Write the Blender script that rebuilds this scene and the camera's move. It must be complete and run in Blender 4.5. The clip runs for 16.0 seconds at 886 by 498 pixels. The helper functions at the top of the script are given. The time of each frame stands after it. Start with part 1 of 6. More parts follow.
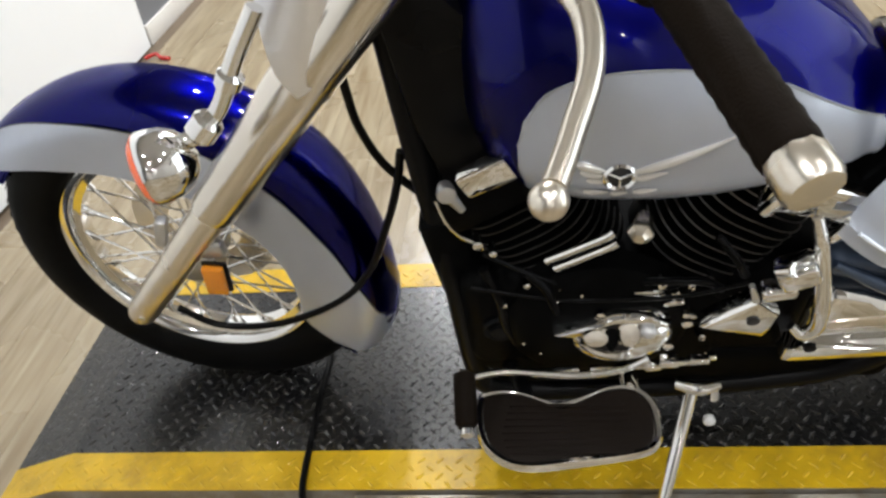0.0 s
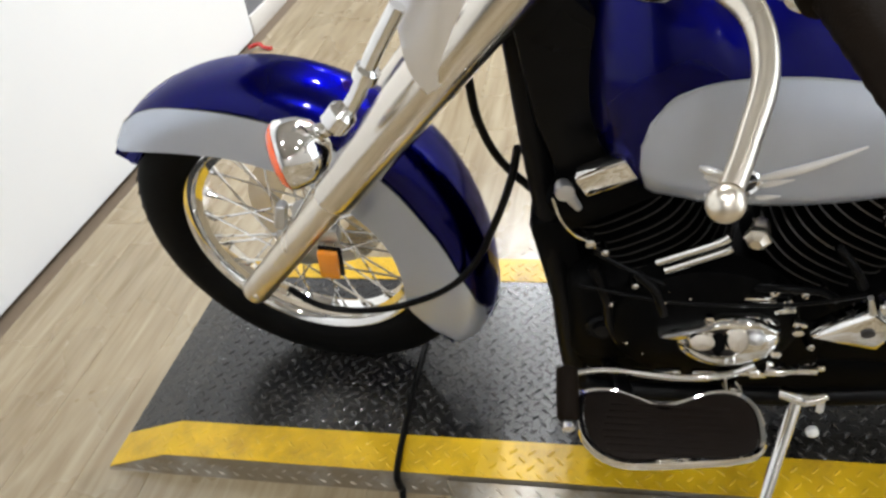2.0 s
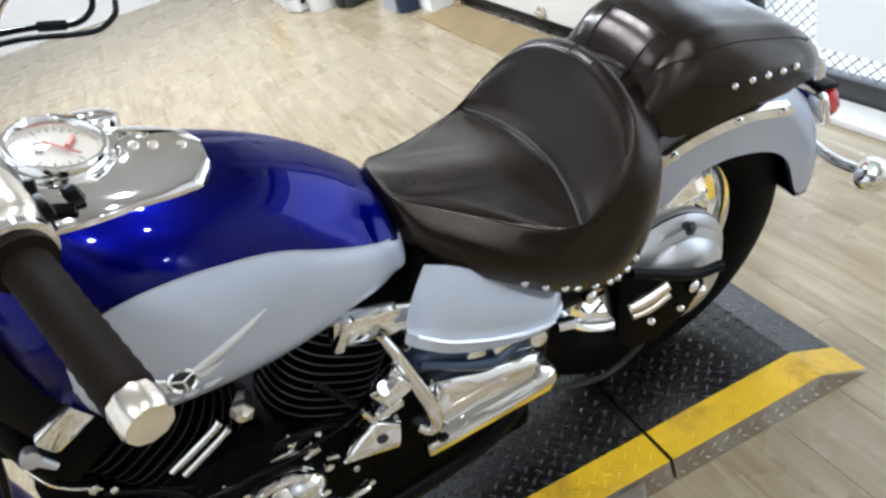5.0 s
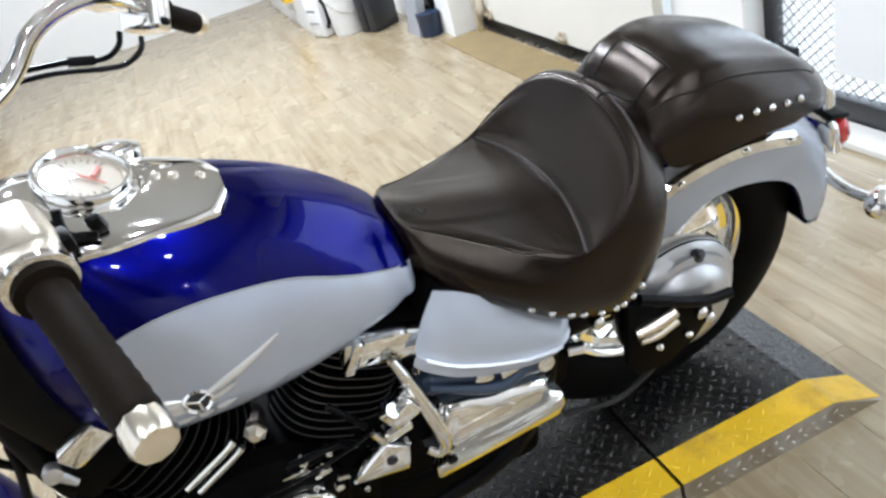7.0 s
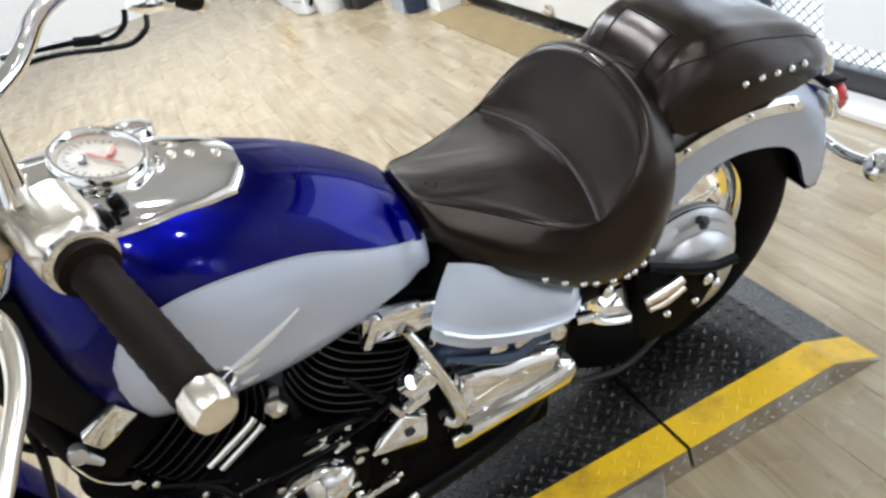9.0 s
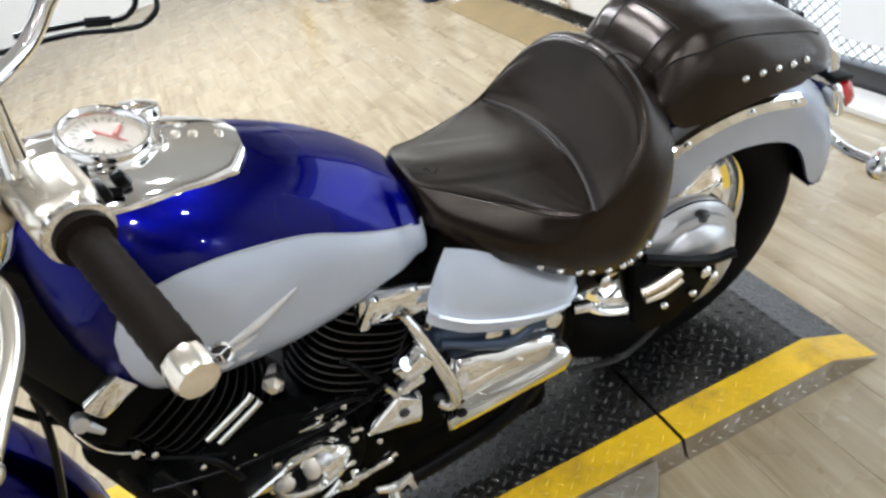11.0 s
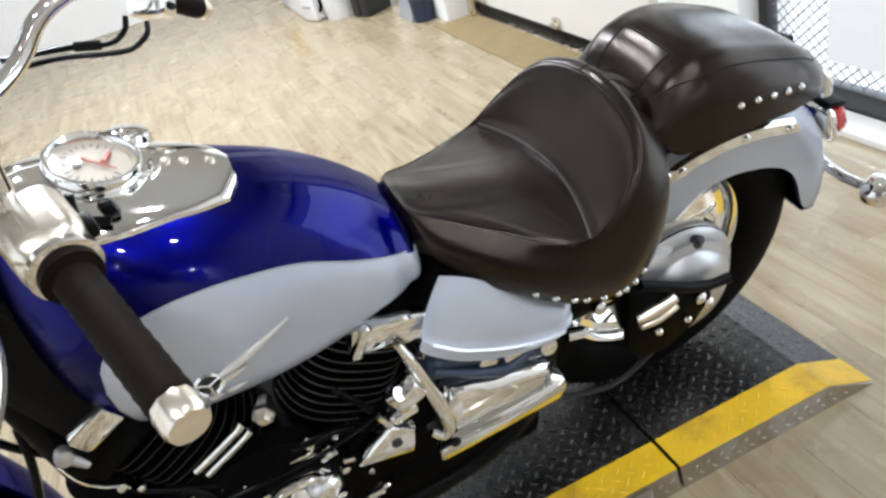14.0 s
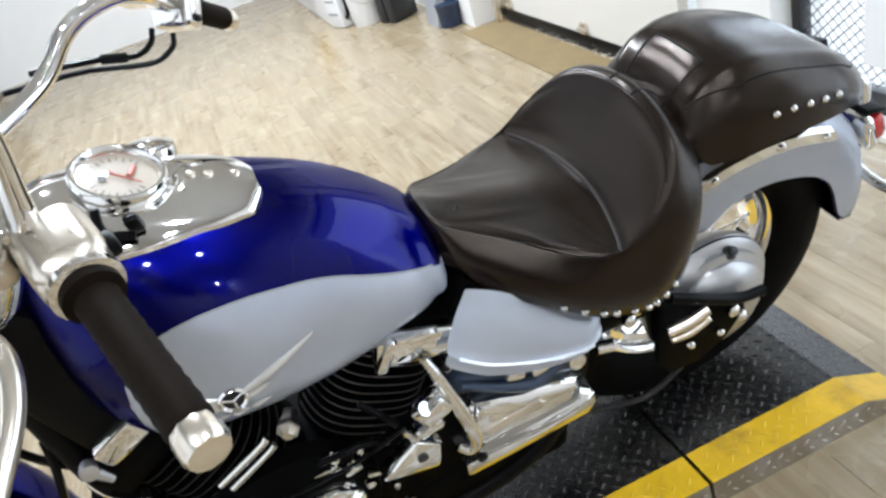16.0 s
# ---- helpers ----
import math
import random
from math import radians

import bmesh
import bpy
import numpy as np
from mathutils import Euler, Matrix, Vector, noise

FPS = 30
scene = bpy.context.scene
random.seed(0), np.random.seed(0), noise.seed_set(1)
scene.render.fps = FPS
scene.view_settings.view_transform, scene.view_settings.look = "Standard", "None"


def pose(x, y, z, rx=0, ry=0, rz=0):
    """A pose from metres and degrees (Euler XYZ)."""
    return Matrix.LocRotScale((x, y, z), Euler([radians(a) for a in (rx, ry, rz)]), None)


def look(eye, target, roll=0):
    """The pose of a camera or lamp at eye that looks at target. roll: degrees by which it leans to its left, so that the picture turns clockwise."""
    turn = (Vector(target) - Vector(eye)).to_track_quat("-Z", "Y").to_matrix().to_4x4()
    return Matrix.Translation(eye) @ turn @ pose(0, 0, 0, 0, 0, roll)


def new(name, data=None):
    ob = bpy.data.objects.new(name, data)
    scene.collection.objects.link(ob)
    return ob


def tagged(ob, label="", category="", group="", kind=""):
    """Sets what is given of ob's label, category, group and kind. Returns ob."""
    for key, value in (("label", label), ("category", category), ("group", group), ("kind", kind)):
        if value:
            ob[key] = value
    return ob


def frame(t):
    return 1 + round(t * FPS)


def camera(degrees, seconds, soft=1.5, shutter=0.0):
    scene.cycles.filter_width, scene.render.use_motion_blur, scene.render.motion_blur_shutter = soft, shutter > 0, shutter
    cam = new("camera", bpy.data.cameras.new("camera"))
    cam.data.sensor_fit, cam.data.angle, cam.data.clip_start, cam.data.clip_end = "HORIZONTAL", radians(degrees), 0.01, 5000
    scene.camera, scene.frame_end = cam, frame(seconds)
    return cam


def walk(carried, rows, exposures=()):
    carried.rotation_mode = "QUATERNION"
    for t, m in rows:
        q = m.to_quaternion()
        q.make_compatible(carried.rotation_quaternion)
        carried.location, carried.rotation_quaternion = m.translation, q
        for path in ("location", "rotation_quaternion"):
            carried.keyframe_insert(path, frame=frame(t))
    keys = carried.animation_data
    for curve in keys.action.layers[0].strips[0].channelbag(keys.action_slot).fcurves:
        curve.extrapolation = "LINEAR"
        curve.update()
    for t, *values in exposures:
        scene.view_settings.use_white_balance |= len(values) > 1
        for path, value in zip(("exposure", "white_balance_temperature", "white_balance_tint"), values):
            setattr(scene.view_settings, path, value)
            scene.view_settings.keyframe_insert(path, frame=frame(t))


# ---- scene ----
cam = camera(59.7, 16.0, soft=2.7)
PATH = [
    (0, (0.693, -1.085, 1.142), (0.463, 0.495, -0.063), -7.3),
    (0.5, (0.62, -1.093, 1.158), (0.223, 0.473, -0.022), -7.6),
    (1, (0.588, -1.098, 1.176), (0.095, 0.437, -0.007), -9.1),
    (1.5, (0.612, -1.111, 1.176), (0.15, 0.431, -0.011), -9.6),
    (2, (0.641, -1.116, 1.164), (0.229, 0.434, -0.031), -8.4),
    (2.5, (0.722, -1.106, 1.134), (0.467, 0.453, -0.092), -9.4),
    (3, (0.829, -1.126, 1.142), (0.9, 0.485, -0.042), -11.7),
    (3.5, (0.884, -1.146, 1.173), (1.119, 0.538, 0.119), -13.8),
    (4, (0.93, -1.154, 1.188), (1.267, 0.505, 0.124), -16.7),
    (4.5, (0.93, -1.152, 1.189), (1.366, 0.491, 0.135), -16.7),
    (6.8, (0.958, -1.175, 1.223), (1.362, 0.513, 0.23), -16.9),
    (7, (0.952, -1.184, 1.213), (1.351, 0.512, 0.23), -17.1),
    (7.5, (0.958, -1.181, 1.215), (1.353, 0.478, 0.171), -17.0),
    (8, (0.946, -1.179, 1.213), (1.305, 0.504, 0.194), -17.3),
    (8.5, (0.92, -1.175, 1.219), (1.32, 0.481, 0.17), -16.7),
    (9, (0.908, -1.177, 1.222), (1.322, 0.48, 0.181), -18.2),
    (9.2, (0.922, -1.171, 1.221), (1.325, 0.486, 0.177), -16.8),
    (11.3, (0.926, -1.209, 1.218), (1.277, 0.454, 0.165), -18.0),
    (11.5, (0.939, -1.197, 1.202), (1.276, 0.433, 0.095), -20.2),
    (12, (0.956, -1.191, 1.207), (1.358, 0.452, 0.14), -19.2),
    (12.5, (0.933, -1.185, 1.222), (1.353, 0.479, 0.196), -15.6),
    (13, (0.936, -1.181, 1.22), (1.33, 0.468, 0.16), -16.5),
    (13.5, (0.939, -1.183, 1.224), (1.339, 0.485, 0.197), -16.9),
    (14, (0.927, -1.184, 1.225), (1.338, 0.485, 0.204), -16.7),
    (14.5, (0.94, -1.191, 1.232), (1.37, 0.494, 0.244), -16.5),
    (15, (0.945, -1.181, 1.24), (1.339, 0.509, 0.247), -16.5),
    (15.5, (0.946, -1.183, 1.215), (1.319, 0.494, 0.191), -19.7),
    (16, (0.935, -1.165, 1.226), (1.289, 0.533, 0.232), -17.7),
]
# the clip's camera shifts its exposure and white balance: seconds, stops, kelvin, tint
TONE = [(0.0, -0.72, 6200, 10), (1.0, -0.61, 6150, 10), (2.0, -0.61, 6150, 10), (2.7, -0.84, 6150, 10), (3.1, -0.84, 5950, 10), (3.5, -0.58, 5650, 9), (4.5, -0.36, 5550, 9), (7.0, -0.34, 5650, 9),
        (9.0, -0.32, 5700, 9), (12.0, -0.30, 5800, 9), (14.0, -0.36, 5800, 9), (15.0, -0.34, 5650, 9), (16.0, -0.38, 5650, 9)]
walk(cam, [(t, look(eye, target, roll)) for t, eye, target, roll in PATH], TONE)

# ---- world and light ----
FLOOR_Z = -0.055
LAMP_W = 29.0
world = bpy.data.worlds.new("world")
scene.world = world
world.use_nodes = True
bg = world.node_tree.nodes["Background"]
bg.inputs[0].default_value = (0.9, 0.95, 1.0, 1)
bg.inputs[1].default_value = 0.02


def area_lamp(name, place, target, size, watts, colour, size_y=None, round_one=False):
    data = bpy.data.lights.new(name, "AREA")
    data.shape = "DISK" if round_one else "RECTANGLE"
    data.size, data.size_y = size, size_y or size
    data.energy, data.color = watts, colour
    ob = new(name, data)
    ob.matrix_world = look(place, target)
    return ob


scene.view_settings.exposure = 0.0


# ---- materials ----
def nodes_of(name):
    m = bpy.data.materials.new(name)
    m.use_nodes = True
    t = m.node_tree
    return m, t.nodes, t.links, t.nodes["Principled BSDF"]


def plain(name, colour, rough=0.4, metal=0.0, vary=0.08, scale=30.0, bump=0.0, bump_scale=200.0, coat=0.0, rough_vary=0.1, spec=0.5, stretch=(1, 1, 1)):
    """A surface with two scales of colour variation, uneven gloss and fine relief."""
    m, n, l, p = nodes_of(name)
    co = n.new("ShaderNodeTexCoord")
    mp = n.new("ShaderNodeMapping")
    mp.inputs["Scale"].default_value = stretch
    l.new(co.outputs["Object"], mp.inputs["Vector"])
    a = n.new("ShaderNodeTexNoise")
    a.inputs["Scale"].default_value, a.inputs["Detail"].default_value = scale, 5
    b = n.new("ShaderNodeTexNoise")
    b.inputs["Scale"].default_value, b.inputs["Detail"].default_value = scale * 0.13, 3
    mixer = n.new("ShaderNodeMath")
    mixer.operation = "MULTIPLY_ADD"
    mixer.inputs[1].default_value = 0.5
    l.new(mp.outputs[0], a.inputs["Vector"])
    l.new(mp.outputs[0], b.inputs["Vector"])
    l.new(a.outputs["Fac"], mixer.inputs[0])
    half = n.new("ShaderNodeMath")
    half.operation = "MULTIPLY"
    half.inputs[1].default_value = 0.5
    l.new(b.outputs["Fac"], half.inputs[0])
    l.new(half.outputs[0], mixer.inputs[2])
    ramp = n.new("ShaderNodeMapRange")
    ramp.inputs["From Min"].default_value, ramp.inputs["From Max"].default_value = 0.3, 0.7
    ramp.inputs["To Min"].default_value, ramp.inputs["To Max"].default_value = 1 - vary, 1 + vary
    l.new(mixer.outputs[0], ramp.inputs["Value"])
    tint = n.new("ShaderNodeMix")
    tint.data_type, tint.blend_type = "RGBA", "MULTIPLY"
    tint.inputs["Factor"].default_value = 1.0
    tint.inputs["A"].default_value = (*colour, 1)
    l.new(ramp.outputs[0], tint.inputs["B"])
    l.new(tint.outputs["Result"], p.inputs["Base Color"])
    gloss = n.new("ShaderNodeMapRange")
    gloss.inputs["From Min"].default_value, gloss.inputs["From Max"].default_value = 0.3, 0.7
    gloss.inputs["To Min"].default_value, gloss.inputs["To Max"].default_value = max(0.02, rough * (1 - rough_vary)), min(1, rough * (1 + rough_vary))
    l.new(b.outputs["Fac"], gloss.inputs["Value"])
    l.new(gloss.outputs[0], p.inputs["Roughness"])
    p.inputs["Metallic"].default_value = metal
    p.inputs["Coat Weight"].default_value = coat
    p.inputs["Coat Roughness"].default_value = 0.03
    p.inputs["Specular IOR Level"].default_value = spec
    if bump:
        f = n.new("ShaderNodeTexNoise")
        f.inputs["Scale"].default_value, f.inputs["Detail"].default_value = bump_scale, 4
        l.new(mp.outputs[0], f.inputs["Vector"])
        bm_ = n.new("ShaderNodeBump")
        bm_.inputs["Strength"].default_value, bm_.inputs["Distance"].default_value = bump, 0.002
        l.new(f.outputs["Fac"], bm_.inputs["Height"])
        l.new(bm_.outputs[0], p.inputs["Normal"])
    return m


def plank_material():
    """Pale oak-look vinyl boards: each board its own tone, with long grain and faint stains."""
    m, n, l, p = nodes_of("pale_plank")
    co = n.new("ShaderNodeTexCoord")
    info = n.new("ShaderNodeObjectInfo")
    shift = n.new("ShaderNodeVectorMath")
    shift.operation = "MULTIPLY_ADD"
    comb = n.new("ShaderNodeCombineXYZ")
    for i in range(3):
        l.new(info.outputs["Random"], comb.inputs[i])
    shift.inputs[1].default_value = (37, 91, 13)
    l.new(comb.outputs[0], shift.inputs[0])
    l.new(co.outputs["Object"], shift.inputs[2])
    mp = n.new("ShaderNodeMapping")
    mp.inputs["Scale"].default_value = (2.2, 26, 1)
    l.new(shift.outputs[0], mp.inputs["Vector"])
    grain = n.new("ShaderNodeTexNoise")
    grain.inputs["Scale"].default_value, grain.inputs["Detail"].default_value, grain.inputs["Distortion"].default_value = 1.6, 8, 0.7
    l.new(mp.outputs[0], grain.inputs["Vector"])
    wide = n.new("ShaderNodeMapping")
    wide.inputs["Scale"].default_value = (1.1, 9, 1)
    l.new(shift.outputs[0], wide.inputs["Vector"])
    swirl = n.new("ShaderNodeTexNoise")
    swirl.inputs["Scale"].default_value, swirl.inputs["Detail"].default_value, swirl.inputs["Distortion"].default_value = 1.1, 4, 1.8
    l.new(wide.outputs[0], swirl.inputs["Vector"])
    both = n.new("ShaderNodeMix")
    both.inputs["Factor"].default_value = 0.5
    l.new(grain.outputs["Fac"], both.inputs["A"])
    l.new(swirl.outputs["Fac"], both.inputs["B"])
    ramp = n.new("ShaderNodeValToRGB")
    e = ramp.color_ramp.elements
    e[0].position, e[0].color = 0.30, (0.200, 0.140, 0.068, 1)
    e[1].position, e[1].color = 0.66, (0.40, 0.335, 0.220, 1)
    l.new(both.outputs["Result"], ramp.inputs["Fac"])
    blotch = n.new("ShaderNodeTexNoise")
    blotch.inputs["Scale"].default_value, blotch.inputs["Detail"].default_value = 3.0, 4
    l.new(shift.outputs[0], blotch.inputs["Vector"])
    tone = n.new("ShaderNodeMapRange")
    tone.inputs["To Min"].default_value, tone.inputs["To Max"].default_value = 0.985, 1.015
    l.new(info.outputs["Random"], tone.inputs["Value"])
    tone2 = n.new("ShaderNodeMapRange")
    tone2.inputs["From Min"].default_value, tone2.inputs["From Max"].default_value = 0.3, 0.7
    tone2.inputs["To Min"].default_value, tone2.inputs["To Max"].default_value = 0.95, 1.05
    l.new(blotch.outputs["Fac"], tone2.inputs["Value"])
    mul = n.new("ShaderNodeMath")
    mul.operation = "MULTIPLY"
    l.new(tone.outputs[0], mul.inputs[0])
    l.new(tone2.outputs[0], mul.inputs[1])
    mix = n.new("ShaderNodeMix")
    mix.data_type, mix.blend_type = "RGBA", "MULTIPLY"
    mix.inputs["Factor"].default_value = 1
    l.new(ramp.outputs[0], mix.inputs["A"])
    l.new(mul.outputs[0], mix.inputs["B"])
    l.new(mix.outputs["Result"], p.inputs["Base Color"])
    r = n.new("ShaderNodeMapRange")
    p.inputs["Specular IOR Level"].default_value = 0.8
    r.inputs["To Min"].default_value, r.inputs["To Max"].default_value = 0.24, 0.31
    l.new(blotch.outputs["Fac"], r.inputs["Value"])
    l.new(r.outputs[0], p.inputs["Roughness"])
    bp = n.new("ShaderNodeBump")
    bp.inputs["Strength"].default_value, bp.inputs["Distance"].default_value = 0.12, 0.001
    l.new(grain.outputs["Fac"], bp.inputs["Height"])
    l.new(bp.outputs[0], p.inputs["Normal"])
    return m


def worn_paint(name, base, worn, amount, rough, scale=9.0, metal=0.0, spec=0.5, coat=0.0):
    """Paint rubbed through in patches to what lies below."""
    m, n, l, p = nodes_of(name)
    co = n.new("ShaderNodeTexCoord")
    a = n.new("ShaderNodeTexNoise")
    a.inputs["Scale"].default_value, a.inputs["Detail"].default_value, a.inputs["Roughness"].default_value = scale, 10, 0.72
    l.new(co.outputs["Object"], a.inputs["Vector"])
    ramp = n.new("ShaderNodeValToRGB")
    e = ramp.color_ramp.elements
    e[0].position, e[0].color = 0.5 - amount, (*worn, 1)
    e[1].position, e[1].color = 0.62 - amount * 0.5, (*base, 1)
    l.new(a.outputs["Fac"], ramp.inputs["Fac"])
    l.new(ramp.outputs[0], p.inputs["Base Color"])
    b = n.new("ShaderNodeTexNoise")
    b.inputs["Scale"].default_value, b.inputs["Detail"].default_value = scale * 14, 4
    l.new(co.outputs["Object"], b.inputs["Vector"])
    r = n.new("ShaderNodeMapRange")
    r.inputs["To Min"].default_value, r.inputs["To Max"].default_value = rough * 0.75, rough * 1.25
    l.new(b.outputs["Fac"], r.inputs["Value"])
    l.new(r.outputs[0], p.inputs["Roughness"])
    p.inputs["Metallic"].default_value = metal
    p.inputs["Specular IOR Level"].default_value = spec
    p.inputs["Coat Weight"].default_value, p.inputs["Coat Roughness"].default_value = coat, 0.25
    bp = n.new("ShaderNodeBump")
    bp.inputs["Strength"].default_value, bp.inputs["Distance"].default_value = 0.12, 0.001
    l.new(b.outputs["Fac"], bp.inputs["Height"])
    l.new(bp.outputs[0], p.inputs["Normal"])
    return m


def glow(name, colour, strength):
    m, n, l, p = nodes_of(name)
    p.inputs["Base Color"].default_value = (*colour, 1)
    p.inputs["Emission Color"].default_value = (*colour, 1)
    p.inputs["Emission Strength"].default_value = strength
    return m


def glassy(name):
    """Thin clear glass: it lets light pass straight and mirrors a little."""
    m, n, l, p = nodes_of(name)
    clear = n.new("ShaderNodeBsdfTransparent")
    shine = n.new("ShaderNodeBsdfGlossy")
    shine.inputs["Roughness"].default_value = 0.03
    mix = n.new("ShaderNodeMixShader")
    mix.inputs[0].default_value = 0.09
    l.new(clear.outputs[0], mix.inputs[1])
    l.new(shine.outputs[0], mix.inputs[2])
    l.new(mix.outputs[0], n["Material Output"].inputs["Surface"])
    return m


M_BLUE = plain("blue_metallic_paint", (0.0012, 0.0014, 0.105), 0.27, 1.0, vary=0.03, scale=25, coat=0.38)
M_BLUE.node_tree.nodes["Principled BSDF"].inputs["Specular Tint"].default_value = (0.08, 0.08, 0.5, 1)
M_SILVER = plain("silver_blue_paint", (0.86, 0.91, 1.0), 0.25, 0.45, vary=0.03, scale=25, coat=0.8)
M_CHROME = plain("chrome", (0.86, 0.85, 0.83), 0.05, 1.0, vary=0.03, scale=20, rough_vary=0.5)
M_SATIN = plain("brushed_aluminium", (0.78, 0.72, 0.62), 0.27, 1.0, vary=0.06, scale=60, bump=0.05, stretch=(1, 1, 0.2))
M_POLISH = plain("polished_aluminium", (0.80, 0.75, 0.67), 0.18, 1.0, vary=0.04, scale=40, rough_vary=0.3)
M_BRACKET = plain("satin_chrome", (0.90, 0.90, 0.92), 0.36, 0.9, vary=0.03, scale=30)
M_BADGE = plain("satin_badge", (0.80, 0.78, 0.74), 0.38, 0.6, vary=0.06)
M_ALU = plain("cast_aluminium", (0.58, 0.58, 0.58), 0.36, 0.9, vary=0.08, scale=80, bump=0.25, bump_scale=500)
M_BLACK = plain("black_enamel", (0.003, 0.003, 0.0033), 0.3, 0.0, vary=0.3, scale=40, bump=0.1, spec=0.1)
M_ENGINE = plain("black_engine_paint", (0.0025, 0.0025, 0.0025), 0.5, 0.0, vary=0.3, scale=60, bump=0.3, bump_scale=300, spec=0.03)
# darker version of M_FIN for the front cylinder's fin edges
M_FIN_DARK = plain("darker_fin_edge", (0.05, 0.048, 0.045), 0.45, 0.8, vary=0.1)
M_DRIVE = plain("silver_painted_casting", (0.50, 0.50, 0.50), 0.30, 0.7, vary=0.06, scale=80, bump=0.1, bump_scale=500)
M_FIN = plain("polished_fin_edge", (0.16, 0.155, 0.15), 0.4, 1.0, vary=0.1)
M_RUBBER = plain("tyre_rubber", (0.004, 0.0039, 0.0037), 0.6, spec=0.06, vary=0.2, scale=50, bump=0.25, bump_scale=260)
M_GRIP = plain("grip_rubber", (0.0085, 0.0055, 0.0034), 0.6, spec=0.05, vary=0.15, scale=60, bump=0.3, bump_scale=500)
M_LEATHER = plain("dark_seat_vinyl", (0.0050, 0.0030, 0.0020), 0.21, spec=0.36, vary=0.14, scale=45, bump=0.10, bump_scale=620, rough_vary=0.3)
M_LEATHER.node_tree.nodes["Principled BSDF"].inputs["Specular Tint"].default_value = (1.0, 0.84, 0.70, 1)
M_SEAM = plain("seat_stitching", (0.004, 0.0034, 0.003), 0.6, vary=0.2, spec=0.2)
M_WELT = plain("seat_piping", (0.035, 0.030, 0.027), 0.35, vary=0.2)
M_PAD = plain("footboard_rubber", (0.009, 0.006, 0.0042), 0.6, spec=0.1, vary=0.35, scale=18, bump=0.3)
M_AMBER = plain("amber_lens", (0.72, 0.24, 0.01), 0.12, vary=0.1, coat=0.6)
M_ORANGE = plain("orange_lens", (0.95, 0.13, 0.02), 0.15, vary=0.1, coat=0.6)
M_RED = plain("red_lens", (0.45, 0.01, 0.008), 0.1, vary=0.1, coat=0.8)
M_DIAL = plain("cream_dial", (0.52, 0.46, 0.36), 0.4, vary=0.03)
M_REDINK = plain("red_print", (0.50, 0.15, 0.11), 0.4, vary=0.05)
M_INK = plain("dark_print", (0.03, 0.03, 0.03), 0.4, vary=0.05)
M_GLASS = glassy("clear_glass")
M_PLATE = worn_paint("black_plate_coating", (0.006, 0.006, 0.0065), (0.016, 0.015, 0.013), 0.07, 0.28, 7.0, spec=0.6)
M_LOZENGE = worn_paint("plate_lug_coating", (0.010, 0.010, 0.0105), (0.04, 0.037, 0.034), 0.09, 0.22, 12.0, spec=0.9)
M_YELLOW = worn_paint("yellow_safety_paint", (0.74, 0.47, 0.010), (0.40, 0.24, 0.02), 0.20, 0.34, 6.0)
M_BARE = worn_paint("bare_tread_plate", (0.40, 0.375, 0.33), (0.27, 0.225, 0.16), 0.06, 0.42, 5.0, metal=0.55)
M_PLANK = plank_material()
M_FLOORBED = plain("floor_underlay", (0.16, 0.12, 0.08), 0.7)
M_WALL = plain("white_wall_paint", (0.80, 0.79, 0.76), 0.6, vary=0.02, scale=8, bump=0.1)
M_PANEL = plain("white_backdrop_board", (0.84, 0.86, 0.88), 0.45, vary=0.015, scale=4)
M_GREYWALL = plain("grey_wall_paint", (0.16, 0.165, 0.18), 0.6, vary=0.05, scale=9, bump=0.1)
M_DOOR = plain("cream_door_panel", (0.68, 0.66, 0.60), 0.45, vary=0.02, scale=6)
M_TRIM = plain("white_trim", (0.72, 0.70, 0.66), 0.45, vary=0.04)
M_CEIL = plain("ceiling_paint", (0.42, 0.405, 0.375), 0.8, vary=0.04)
M_DARKMETAL = plain("dark_gate_steel", (0.035, 0.035, 0.037), 0.4, 0.3, vary=0.15)
M_MESH = plain("galvanised_mesh", (0.34, 0.34, 0.34), 0.4, 0.6, vary=0.1)
M_PLASTIC_W = plain("white_plastic", (0.75, 0.75, 0.74), 0.4, vary=0.03)
M_PLASTIC_Y = plain("yellow_plastic", (0.75, 0.48, 0.02), 0.35, vary=0.05)
M_PLASTIC_B = plain("dark_plastic", (0.02, 0.021, 0.024), 0.4, vary=0.2)
M_PLASTIC_G = plain("grey_plastic", (0.30, 0.31, 0.33), 0.4, vary=0.06)
M_PLASTIC_N = plain("navy_plastic", (0.012, 0.025, 0.06), 0.4, vary=0.1)
M_MAT = plain("sisal_mat", (0.23, 0.17, 0.08), 0.9, vary=0.25, scale=60, bump=0.6, bump_scale=300)


# ---- mesh tools ----
def part(name, bm, material, parent=None, label="", smooth=True, sharp=38):
    """Links a bmesh as one mesh object under a thing or a part."""
    bmesh.ops.recalc_face_normals(bm, faces=bm.faces)
    me = bpy.data.meshes.new(name)
    bm.to_mesh(me)
    bm.free()
    for mt in (material if isinstance(material, (list, tuple)) else [material]):
        me.materials.append(mt)
    if smooth:
        for poly in me.polygons:
            poly.use_smooth = True
        me.set_sharp_from_angle(angle=radians(sharp))
    ob = new(name, me)
    if parent is not None:
        ob.parent = parent
    if label:
        ob["label"] = label
    return ob


def thing(name, label, category, group="", place=None):
    ob = new(name)
    ob.empty_display_size = 0.05
    if place is not None:
        ob.matrix_world = place
    return tagged(ob, label, category, group)


